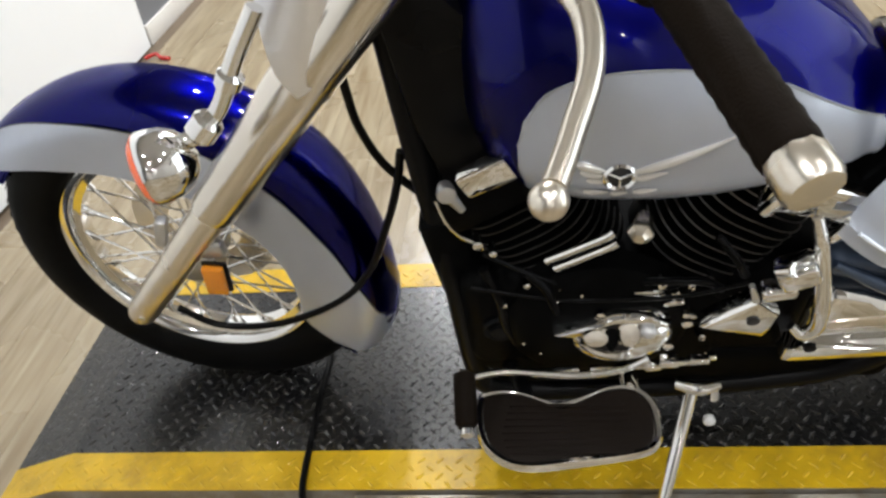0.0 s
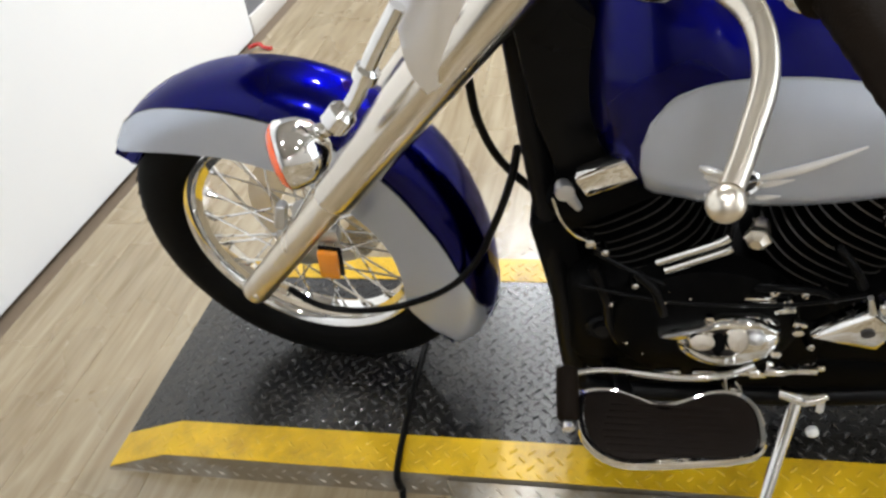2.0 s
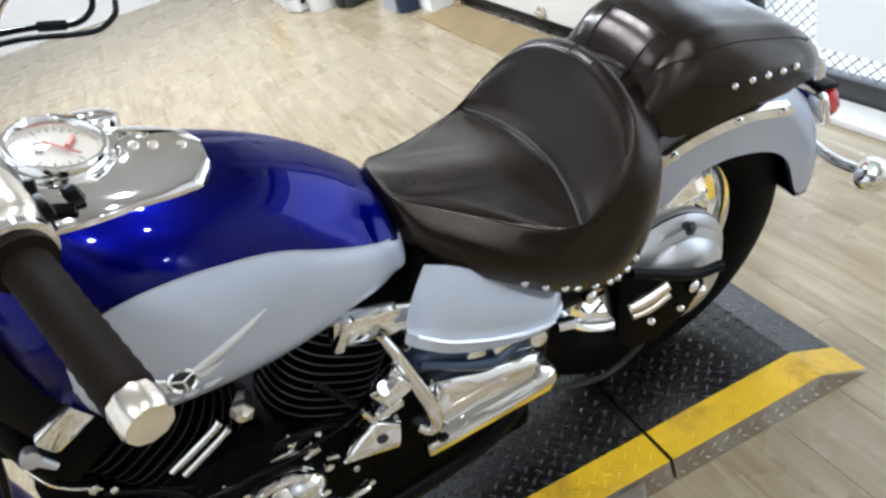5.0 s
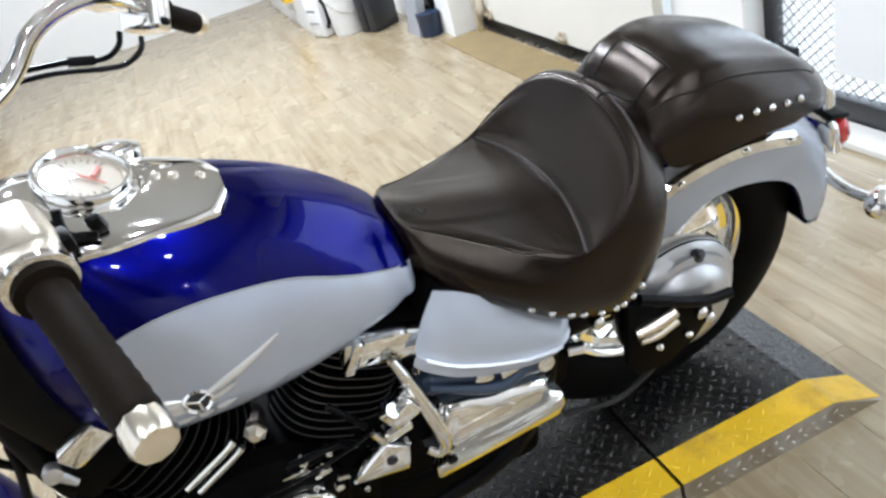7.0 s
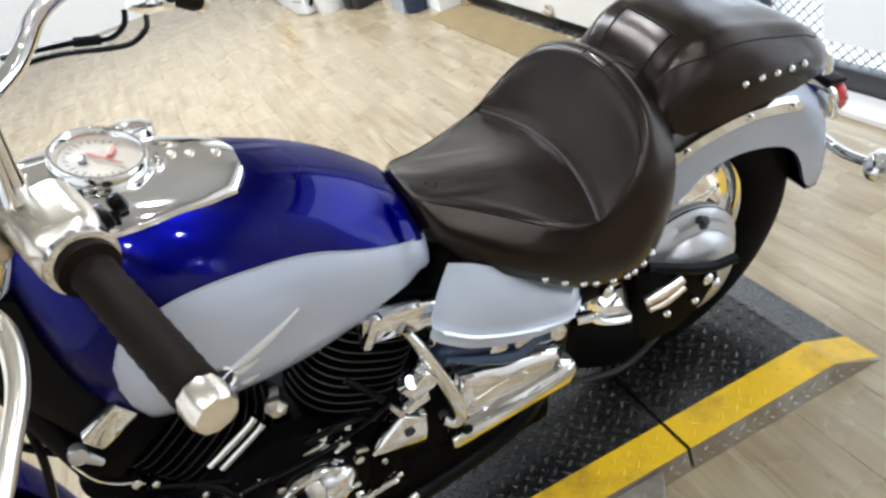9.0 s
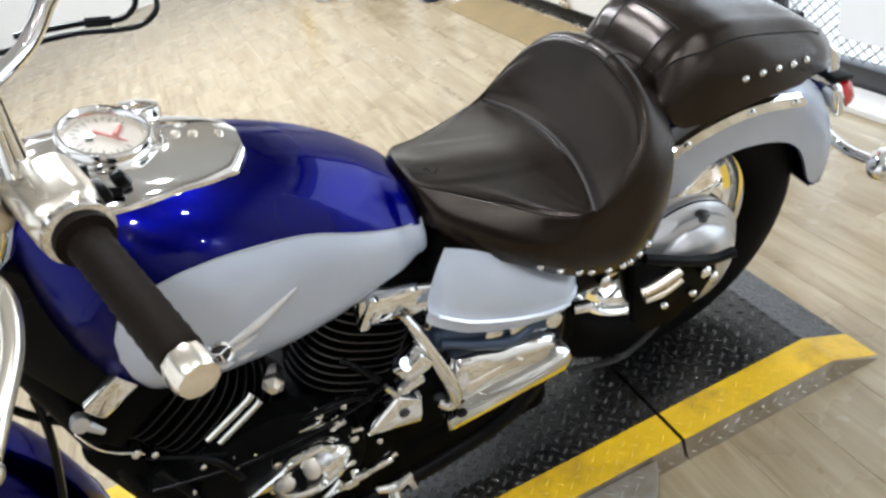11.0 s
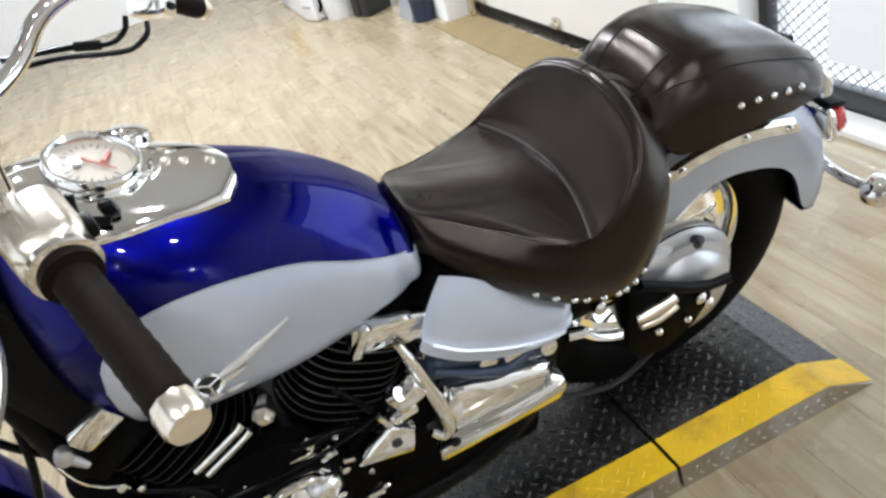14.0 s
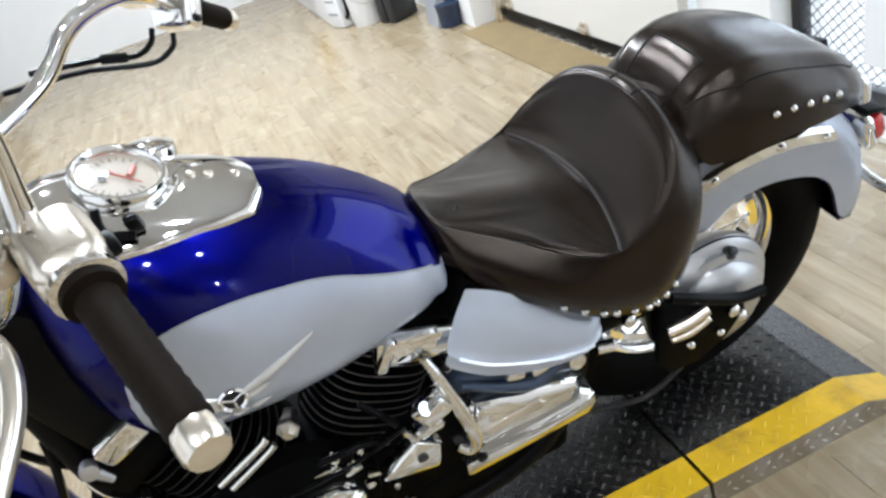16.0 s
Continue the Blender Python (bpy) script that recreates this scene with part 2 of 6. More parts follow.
def add_box(bm, c, s, bevel=0.0, m=None, segments=2):
    """A box of size s at c, with rounded edges, turned by the 3x3 matrix m."""
    made = bmesh.ops.create_cube(bm, size=1)["verts"]
    for v in made:
        v.co = Vector((v.co.x * s[0], v.co.y * s[1], v.co.z * s[2]))
    if bevel:
        edges = {e for v in made for e in v.link_edges}
        out = bmesh.ops.bevel(bm, geom=list(edges), offset=bevel, segments=segments, profile=0.5, affect="EDGES")
        made = list({v for f in out["faces"] for v in f.verts} | {v for v in made if v.is_valid})
    for v in made:
        co = m @ v.co if m else v.co
        v.co = co + Vector(c)
    return made


def smooth_path(pts, steps=6):
    """A Catmull-Rom line through the points."""
    p = [Vector(q) for q in pts]
    if len(p) < 3:
        return p
    out = []
    ext = [2 * p[0] - p[1]] + p + [2 * p[-1] - p[-2]]
    for i in range(1, len(ext) - 2):
        a, b, c, d = ext[i - 1], ext[i], ext[i + 1], ext[i + 2]
        for k in range(steps):
            t = k / steps
            out.append(0.5 * ((2 * b) + (c - a) * t + (2 * a - 5 * b + 4 * c - d) * t * t + (3 * b - a - 3 * c + d) * t ** 3))
    out.append(p[-1])
    return out


def skin(bm, rings, closed=True, caps=True):
    """Faces between rings of equally many points; closed: each ring runs round."""
    vs = [[bm.verts.new(q) for q in ring] for ring in rings]
    n = len(vs[0])
    for a, b in zip(vs, vs[1:]):
        for i in range(n if closed else n - 1):
            bm.faces.new((a[i], a[(i + 1) % n], b[(i + 1) % n], b[i]))
    if caps and closed:
        bm.faces.new(vs[0])
        bm.faces.new(list(reversed(vs[-1])))
    return vs


def add_tube(bm, pts, r, n=12, steps=6, squash=1.0):
    """A round bar along a line; r: one radius or one for each point given."""
    line = smooth_path(pts, steps)
    rad = [r] * len(line) if not isinstance(r, (list, tuple)) else list(np.interp(np.linspace(0, len(pts) - 1, len(line)), range(len(pts)), r))
    rings, side = [], None
    for i, q in enumerate(line):
        d = (line[min(i + 1, len(line) - 1)] - line[max(i - 1, 0)]).normalized()
        if side is None:
            side = d.orthogonal().normalized()
        side = (side - d * side.dot(d)).normalized()
        up = d.cross(side)
        rings.append([q + (side * math.cos(a) + up * math.sin(a) * squash) * rad[i] for a in [2 * math.pi * k / n for k in range(n)]])
    skin(bm, rings)


def frame_of(axis):
    z = Vector(axis).normalized()
    x = z.orthogonal().normalized()
    if abs(z.x) < 0.9:
        x = (Vector((1, 0, 0)) - z * z.x).normalized()
    return x, z.cross(x), z


def add_lathe(bm, c, axis, profile, n=32, sx=1.0, sy=1.0):
    """A turned shape: profile of (distance along the axis, radius)."""
    x, y, z = frame_of(axis)
    c = Vector(c)
    rings = []
    for h, r in profile:
        rings.append([c + z * h + (x * math.cos(a) * sx + y * math.sin(a) * sy) * max(r, 1e-4) for a in [2 * math.pi * k / n for k in range(n)]])
    skin(bm, rings)


def add_ring(bm, c, axis, big, profile, n=64):
    """A closed ring: profile of (offset along the axis, offset in radius) round a circle of radius big."""
    x, y, z = frame_of(axis)
    c = Vector(c)
    vs = []
    for k in range(n):
        a = 2 * math.pi * k / n
        d = x * math.cos(a) + y * math.sin(a)
        vs.append([bm.verts.new(c + d * (big + dr) + z * h) for h, dr in profile])
    m = len(profile)
    for k in range(n):
        a, b = vs[k], vs[(k + 1) % n]
        for i in range(m):
            bm.faces.new((a[i], a[(i + 1) % m], b[(i + 1) % m], b[i]))


def add_plate(bm, outline, y0, thick, bevel=0.003):
    """A flat plate in the xz plane: outline of (x, z), from y0 outward (to -y) by thick, with a rounded face edge."""
    cx, cz = sum(p[0] for p in outline) / len(outline), sum(p[1] for p in outline) / len(outline)

    def inset(d):
        out = []
        for x, z in outline:
            v = Vector((cx - x, cz - z))
            k = d / max(v.length, 1e-6)
            out.append((x + v.x * k, z + v.y * k))
        return out

    rings = [[(x, y0, z) for x, z in outline], [(x, y0 - thick + bevel, z) for x, z in outline],
             [(x, y0 - thick + bevel * 0.3, z) for x, z in inset(bevel * 0.5)], [(x, y0 - thick, z) for x, z in inset(bevel * 1.5)]]
    skin(bm, rings)


def new_bm():
    return bmesh.new()


def smooth_table(table, x):
    """Smooth curve through rows of (x, values...)."""
    table = sorted(table)
    xs = np.array([r[0] for r in table], float)
    x = min(max(x, xs[0]), xs[-1])
    out = []
    for i in range(1, len(table[0])):
        ys = np.array([r[i] for r in table], float)
        m = np.gradient(ys, xs)
        k = int(min(max(np.searchsorted(xs, x) - 1, 0), len(xs) - 2))
        h = xs[k + 1] - xs[k]
        t = (x - xs[k]) / h
        out.append(float((2 * t ** 3 - 3 * t * t + 1) * ys[k] + (t ** 3 - 2 * t * t + t) * h * m[k] + (-2 * t ** 3 + 3 * t * t) * ys[k + 1] + (t ** 3 - t * t) * h * m[k + 1]))
    return out

# ---- the room ----
WEST, EAST, NORTH, SOUTH, CEIL = -0.91, 2.78, 7.0, -9.0, 3.0


def slab(name, c, s, material, kind="structure", bevel=0.0, label="", category=""):
    bm = new_bm()
    add_box(bm, c, s, bevel)
    return tagged(part(name, bm, material, smooth=False), label, category, "", kind)


floor = slab("floor", (0.9, -1.0, FLOOR_Z - 0.06), (7.6, 16.2, 0.1), M_FLOORBED, label="pale wood-look plank floor of the showroom", category="floor")
slab("ceiling", (0.9, -1.0, CEIL + 0.05), (7.6, 16.2, 0.1), M_CEIL, label="pale painted ceiling with round lamps", category="ceiling")
slab("wall_west", (WEST - 0.09, -1.0, 1.47), (0.12, 16.0, 3.06), M_GREYWALL, label="dark grey painted wall", category="wall")
slab("wall_west_panel", (WEST - 0.013, -0.60, 1.20), (0.03, 5.2, 2.5), M_PANEL, bevel=0.004, label="smooth white backdrop board standing on the floor", category="wall panel")
bm = new_bm()
add_box(bm, (WEST - 0.022, 4.5, FLOOR_Z + 0.035), (0.016, 4.9, 0.09), 0.004)
tagged(part("baseboard", bm, M_TRIM), "white baseboard under the grey wall", "baseboard", "", "structure")
slab("wall_north", (0.9, NORTH + 0.06, 1.47), (7.6, 0.12, 3.06), M_WALL, label="white wall", category="wall")
slab("wall_south", (0.9, SOUTH - 0.06, 1.47), (7.6, 0.12, 3.06), M_WALL, label="plain white painted wall", category="wall")

# east side: a pier, the roll-up door, the gateway and the daylight behind it
slab("wall_east_pier", (2.735, 3.93, 1.47), (0.50, 1.20, 3.06), M_WALL, bevel=0.006, label="white painted pier beside the roll-up door", category="wall")
slab("wall_east_back", (3.2, 5.8, 1.47), (0.12, 2.6, 3.06), M_WALL, label="white wall", category="wall")
slab("wall_east_over_gate", (2.98, 0.14, 2.85), (0.12, 2.86, 0.3), M_WALL, label="white lintel over the gateway", category="wall")
slab("wall_east_south", (2.98, -5.15, 1.47), (0.12, 7.7, 3.06), M_WALL, label="white wall", category="wall")
slab("wall_east_post", (2.86, 1.25, 1.47), (0.22, 0.42, 3.06), M_WALL, bevel=0.006, label="white painted post between door and gate", category="wall")


# ---- the tread plate platform on its turntable ----
PX0, PX1, PY0, PY1, RAMP, BAND = -0.205, 1.840, -0.278, 0.355, 0.116, 0.084
SEAM_X = 1.475
FRONT_RAMP = 0.140


def lozenges(bm, x0, x1, y0, y1, z_of, length=0.0215, width=0.0062, high=0.0015, pitch=0.0345, keep=None, index=0):
    """Raised lugs of tread plate in two alternating directions on the sheet z_of(x)."""
    nx, ny = int((x1 - x0) / pitch * 2) + 1, int((y1 - y0) / pitch * 2) + 1
    for i in range(nx):
        for j in range(ny):
            if (i + j) % 2:
                continue
            x, y = x0 + (i + 0.5) * pitch / 2, y0 + (j + 0.5) * pitch / 2
            if x > x1 - 0.008 or y > y1 - 0.008 or (keep and not keep(x, y)):
                continue
            a = radians(45) if i % 2 else radians(-45)
            c, s = math.cos(a), math.sin(a)
            pts = []
            for u, v, h in ((-0.5, 0, 0), (-0.22, 0.5, 0), (0.22, 0.5, 0), (0.5, 0, 0), (0.22, -0.5, 0), (-0.22, -0.5, 0), (-0.26, 0, 1), (0.26, 0, 1)):
                px, py = u * length, v * width
                xx, yy = x + px * c - py * s, y + px * s + py * c
                pts.append(bm.verts.new((xx, yy, z_of(xx) + h * high)))
            for f in ((0, 1, 6), (1, 2, 7, 6), (2, 3, 7), (3, 4, 7), (4, 5, 6, 7), (5, 0, 6)):
                bm.faces.new([pts[k] for k in f]).material_index = index


platform = thing("tread_plate_platform", "black tread plate platform with yellow edge bands and sloping ends", "platform")


def height_at(x):
    if x < PX0:
        return max(FLOOR_Z + 0.004, (x - PX0) / FRONT_RAMP * -FLOOR_Z * 0.95)
    if x > PX1:
        return max(FLOOR_Z + 0.004, (PX1 - x) / RAMP * -FLOOR_Z * 0.95)
    return 0.0


def plate_piece(name, x0, x1, label):
    """One length of the platform: deck, bands, side plates and lugs."""
    xs = sorted({x0, x1, *(x for x in (PX0, PX1) if x0 < x < x1)})
    bm = new_bm()
    for z_drop, y0, y1 in ((0.0, PY0 + 0.004, PY1 - 0.004),):
        top = [[(x, y0, height_at(x)), (x, y1, height_at(x))] for x in xs]
        low = [[(x, y0, FLOOR_Z), (x, y1, FLOOR_Z)] for x in xs]
        rings = [[t[0], t[1], b[1], b[0]] for t, b in zip(top, low)]
        skin(bm, rings)
    deck = part(name, bm, M_PLATE, platform, label, smooth=False)
    bm = new_bm()
    lozenges(bm, x0 + 0.004, x1 - 0.004, PY0 + BAND, PY1 - BAND, height_at)
    tagged(part("lug_pattern", bm, M_LOZENGE, deck, "worn black raised lugs", smooth=False), kind="stuff")
    for a, b in ((PY0, PY0 + BAND), (PY1 - BAND, PY1)):
        bm = new_bm()
        rings = [[(x, a, height_at(x) + 0.0015), (x, b, height_at(x) + 0.0015), (x, b, height_at(x) - 0.002), (x, a, height_at(x) - 0.002)] for x in xs]
        skin(bm, rings)
        lozenges(bm, x0 + 0.004, x1 - 0.004, a, b, lambda x: height_at(x) + 0.0015)
        part("edge_band", bm, M_YELLOW, deck, "scuffed yellow painted edge band", smooth=False)
    for y, s in ((PY0, -1), (PY1, 1)):
        bm = new_bm()
        rings = []
        for x in xs:
            h = height_at(x)
            rings.append([(x, y, h - 0.001), (x, y + s * 0.006, FLOOR_Z), (x, y - s * 0.004, FLOOR_Z), (x, y - s * 0.004, h - 0.003)])
        skin(bm, rings)
        n = int((x1 - x0) / 0.03)
        for i in range(n):
            for k in range(2):
                x = x0 + (i + 0.5 + 0.5 * k) * 0.03
                z = FLOOR_Z + 0.014 + 0.022 * k
                if x > x1 - 0.012 or z > height_at(x) - 0.01:
                    continue
                a = radians(35 if k else -35)
                q = [bm.verts.new((x + u * 0.022 * math.cos(a) - v * 0.006 * math.sin(a), y + s * (0.0040 + 0.0034 * w), z + u * 0.022 * math.sin(a) + v * 0.006 * math.cos(a)))
                     for u, v, w in ((-0.5, 0, 0), (0, 0.5, 0), (0.5, 0, 0), (0, -0.5, 0), (0, 0, 1))]
                for f in ((0, 1, 4), (1, 2, 4), (2, 3, 4), (3, 0, 4)):
                    bm.faces.new([q[j] for j in f])
        part("side_plate", bm, M_BARE, deck, "bare brownish tread plate side", smooth=False)
    return deck


plate_piece("front_deck", PX0 - FRONT_RAMP, SEAM_X - 0.004, "black deck with a sloping front end")
plate_piece("rear_deck", SEAM_X + 0.004, PX1 + RAMP, "black deck with a sloping rear end")

# the round turntable plate that shows on both sides of the deck
DISC = (0.885, 0.02, 0.605)
disc = thing("turntable", "round bare-metal tread plate turntable under the platform", "turntable")
bm = new_bm()
top_z = -0.006
edge = [(DISC[0] + DISC[2] * math.cos(a), DISC[1] + DISC[2] * math.sin(a)) for a in [2 * math.pi * k / 120 for k in range(120)]]
for side in (-1, 1):
    bm = new_bm()
    ys = PY0 - 0.007 if side < 0 else PY1 + 0.007
    arc = [p for p in edge if (p[1] - ys) * side > 0]
    arc.sort()
    half = math.sqrt(DISC[2] ** 2 - (ys - DISC[1]) ** 2)
    loop = [(DISC[0] - half, ys)] + arc + [(DISC[0] + half, ys)]
    skin(bm, [[(x, y, top_z - 0.02) for x, y in loop], [(x, y, top_z - 0.001) for x, y in loop], [(x * 0.998 + DISC[0] * 0.002, y, top_z) for x, y in loop]])
    lozenges(bm, DISC[0] - DISC[2], DISC[0] + DISC[2], min(ys, DISC[1] + side * DISC[2]), max(ys, DISC[1] + side * DISC[2]), lambda x: top_z,
             keep=lambda x, y: math.hypot(x - DISC[0], y - DISC[1]) < DISC[2] - 0.02 and abs(y - ys) > 0.012)
    part("tread_plate_segment", bm, M_BARE, disc, smooth=False)
bm = new_bm()
add_lathe(bm, (DISC[0], DISC[1], FLOOR_Z), (0, 0, 1), [(0.0, 0.56), (0.03, 0.56), (0.032, 0.5)], 64)
part("bearing_base", bm, M_DARKMETAL, disc)
for x, y in ((0.62, -0.36), (1.05, -0.42), (0.95, -0.36)):
    bm = new_bm()
    add_lathe(bm, (x, y, top_z), (0, 0, 1), [(0, 0.008), (0.004, 0.007), (0.005, 0.002)], 10)
    part("bolt", bm, M_BARE, disc)

# a black flat cable that lies over the deck and hangs down its side
cable = thing("black_cable", "thin black cable lying across the platform", "cable")
bm = new_bm()
add_tube(bm, [(0.262, 0.06, 0.008), (0.262, -0.05, 0.006), (0.266, -0.20, 0.008), (0.272, PY0 - 0.006, 0.008), (0.274, PY0 - 0.016, -0.02), (0.278, PY0 - 0.02, -0.048), (0.30, PY0 - 0.16, -0.049), (0.31, PY0 - 0.6, -0.049)], 0.0065, 8)
part("cord", bm, M_BLACK, cable)

# ---- the motorcycle ----
LEAN = 12.0
bike = thing("motorcycle", "two-tone blue and silver cruiser motorcycle leaning on its side stand", "motorcycle", place=pose(-0.017, 0, 0.0, LEAN, 0, 0))


GROUP = {"at": Vector((0, 0, 0))}


def bp(name, bm, material, label="", parent=None, smooth=True, sharp=38):
    """A part of the motorcycle, moved with the group of parts that is being built."""
    ob = part(name, bm, material, parent or bike, label, smooth, sharp)
    if parent is None:
        ob.location = GROUP["at"]
    return ob


REAR_AT = Vector((0.014, 0.045, -0.006))


# wheels
def wheel(name, c, turn, tyre_r, rim_r, width, spokes, label):
    """A spoked wheel: hub mesh with tyre, rim and spokes under it, turned by the matrix turn about its centre."""
    c = Vector(c)
    axis = Vector((0, 1, 0))
    w = width / 2
    bm = new_bm()
    add_lathe(bm, (0, -0.055, 0), axis, [(0, 0.018), (0.004, 0.024), (0.01, 0.045), (0.018, 0.05), (0.025, 0.032), (0.055, 0.028), (0.085, 0.032), (0.092, 0.05), (0.1, 0.045), (0.106, 0.02)], 32)
    hub = bp(name, bm, M_ALU, label)
    hub.matrix_local = Matrix.Translation(c) @ turn.to_4x4()
    mid = (tyre_r + rim_r) / 2
    dr = (tyre_r - rim_r) / 2
    prof = []
    for k in range(20):
        a = 2 * math.pi * k / 20
        ca, sa = math.cos(a), math.sin(a)
        prof.append((w * math.copysign(abs(ca) ** 0.75, ca), dr * math.copysign(abs(sa) ** 0.8, sa)))
    bm = new_bm()
    add_ring(bm, (0, 0, 0), axis, mid, prof, 96)
    tyre = part("tyre", bm, M_RUBBER, hub, "black tyre with grooved tread")
    bm = new_bm()
    for k in range(60):
        a = 2 * math.pi * k / 60
        for s in (-1, 1):
            pts = []
            for (u, v) in ((0.12, -0.02), (0.62, 0.03), (0.62, 0.065), (0.12, 0.015)):
                yy = s * w * u
                rr = mid + dr * (1 - (u * 0.98) ** 2.6) ** 0.38 + 0.0025
                aa = a + v
                pts.append(bm.verts.new((rr * math.cos(aa), yy, rr * math.sin(aa))))
            bm.faces.new(pts)
    tagged(part("tread_pattern", bm, M_RUBBER, hub), kind="stuff")
    bm = new_bm()
    b = w * 0.62
    add_ring(bm, (0, 0, 0), axis, rim_r, [(-b, 0.006), (-b - 0.004, 0.0), (-b, -0.008), (-b * 0.82, -0.012), (-b * 0.55, -0.014), (-b * 0.4, -0.026), (b * 0.4, -0.026), (b * 0.55, -0.014), (b * 0.82, -0.012), (b, -0.008), (b + 0.004, 0.0), (b, 0.006), (b * 0.9, 0.004), (0, -0.006), (-b * 0.9, 0.004)], 96)
    part("rim", bm, M_CHROME, hub, "polished chrome rim")
    for k in range(spokes):
        a = 2 * math.pi * k / spokes
        s = -1 if k % 2 else 1
        lead = 0.75 if (k // 2) % 2 else -0.75
        p0 = Vector((0.045 * math.cos(a + lead), s * 0.04, 0.045 * math.sin(a + lead)))
        p1 = Vector(((rim_r - 0.024) * math.cos(a), s * 0.008, (rim_r - 0.024) * math.sin(a)))
        bm = new_bm()
        add_tube(bm, [p0, p1], 0.0021, 6)
        nip = p1 + (p0 - p1).normalized() * 0.014
        add_tube(bm, [p1, nip], 0.0042, 6)
        part("spoke", bm, M_CHROME, hub)
    return hub


STEER = Matrix.Rotation(radians(-8.3), 3, Vector((math.sin(radians(38)), 0, math.cos(radians(38)))))
FW, RW = Vector((0.102, 0.075, 0.332)), Vector((1.615, 0.042, 0.336))
front = wheel("front_wheel", FW, STEER, 0.337, 0.236, 0.105, 40, "spoked chrome front wheel")
rear = wheel("rear_wheel", RW, Matrix.Identity(3), 0.336, 0.207, 0.14, 40, "spoked chrome rear wheel")
bm = new_bm()
add_lathe(bm, (0, 0.048, 0), (0, 1, 0), [(0, 0.02), (0.002, 0.13), (0.007, 0.13), (0.009, 0.02)], 48)
part("rear_brake_disc", bm, M_SATIN, rear, "polished rear brake disc")


# fenders: an arc of cross-sections round the wheel centre
def fender(name, c, turn, table, half, label, tone=True, a_step=4):
    """table rows: angle, crown radius, lower edge radius, radius of the colour line."""
    c = Vector(c)
    a0, a1 = table[0][0], table[-1][0]
    angles = np.linspace(a0, a1, 72)

    def section(a, lo=None, hi=None, off=0.0, n=28):
        crown, low, line = smooth_table(table, a)
        side = half * 0.93
        out = []
        # from the left edge up over the crown to the right edge
        shoulder = crown - 0.055
        prof = [(-half, low)]
        for k in range(1, 6):
            prof.append((-half + (half - side) * -0.0 + 0.004 * math.sin(k / 5 * math.pi), low + (shoulder - low) * k / 5))
        for k in range(1, 8):
            t = k / 8 * math.pi / 2
            prof.append((-half * math.cos(t) ** 0.8, shoulder + (crown - shoulder) * math.sin(t)))
        prof.append((0, crown))
        prof += [(-y, r) for y, r in reversed(prof[:-1])]
        ca, sa = math.cos(radians(a)), math.sin(radians(a))
        return [c + turn @ Vector((r * ca, y, r * sa)) for y, r in prof], prof

    bm = new_bm()
    outer, inner = [], []
    for a in angles:
        ring, prof = section(a)
        ca, sa = math.cos(radians(a)), math.sin(radians(a))
        inn = [c + turn @ Vector(((r - 0.004) * ca, y * 0.965, (r - 0.004) * sa)) for y, r in prof]
        outer.append(ring + inn[::-1])
    skin(bm, outer)
    body = bp(name, bm, M_BLUE, label)
    if tone:
        for s in (-1, 1):
            bm = new_bm()
            bm2 = new_bm()
            rows, edge_line = [], []
            for a in angles:
                crown, low, line = smooth_table(table, a)
                shoulder = crown - 0.055
                ca, sa = math.cos(radians(a)), math.sin(radians(a))
                row = []
                for k in range(13):
                    r = low - 0.002 + (line - low + 0.002) * k / 12
                    if r <= shoulder:
                        y = half + 0.003
                    else:
                        q = min(1.0, (r - shoulder) / (crown - shoulder))
                        y = half * max(0.0, 1 - q * q) ** 0.4 + 0.003
                    row.append(c + turn @ Vector(((r + (0.002 if r > shoulder else 0)) * ca, s * y, (r + (0.002 if r > shoulder else 0)) * sa)))
                rows.append(row)
                edge_line.append(row[-1])
            skin(bm, rows, closed=False)
            bmesh.ops.solidify(bm, geom=bm.faces[:], thickness=0.0015)
            part("side_band", bm, M_SILVER, body, "silver-blue lower flank")
            add_tube(bm2, edge_line[::3], 0.0012, 6, 3)
            part("pinstripe", bm2, M_INK, body)
    return body


fender("front_fender", FW, STEER, [(141, 0.376, 0.356, 0.3755), (137, 0.376, 0.338, 0.372), (131, 0.374, 0.312, 0.368), (120, 0.367, 0.274, 0.354), (103, 0.363, 0.240, 0.330), (89, 0.362, 0.221, 0.316), (65, 0.361, 0.208, 0.306), (40, 0.362, 0.200, 0.302), (25, 0.358, 0.205, 0.301), (10, 0.357, 0.210, 0.310), (0, 0.361, 0.213, 0.322), (-8, 0.367, 0.217, 0.340), (-14, 0.374, 0.221, 0.358), (-19, 0.380, 0.226, 0.3795), (-24, 0.383, 0.236, 0.3825), (-28, 0.384, 0.262, 0.3835), (-31, 0.380, 0.305, 0.3795), (-33, 0.368, 0.345, 0.3675)], 0.078, "deep blue front fender with silver flanks")
fender("rear_fender", Vector((1.586, 0.030, 0.325)), Matrix.Identity(3), [(112, 0.350, 0.172, 0.300), (95, 0.360, 0.160, 0.306), (82, 0.370, 0.163, 0.316), (73, 0.379, 0.176, 0.325), (67, 0.387, 0.205, 0.333), (60, 0.396, 0.231, 0.346), (52, 0.409, 0.255, 0.365), (43, 0.424, 0.281, 0.4), (35, 0.432, 0.306, 0.4312), (29, 0.435, 0.323, 0.4342), (24, 0.435, 0.332, 0.4342), (16, 0.432, 0.338, 0.4312), (10, 0.428, 0.341, 0.4272), (6, 0.423, 0.347, 0.4222), (4, 0.419, 0.356, 0.4182), (2, 0.411, 0.380, 0.4102)], 0.090, "blue rear fender with silver flanks")

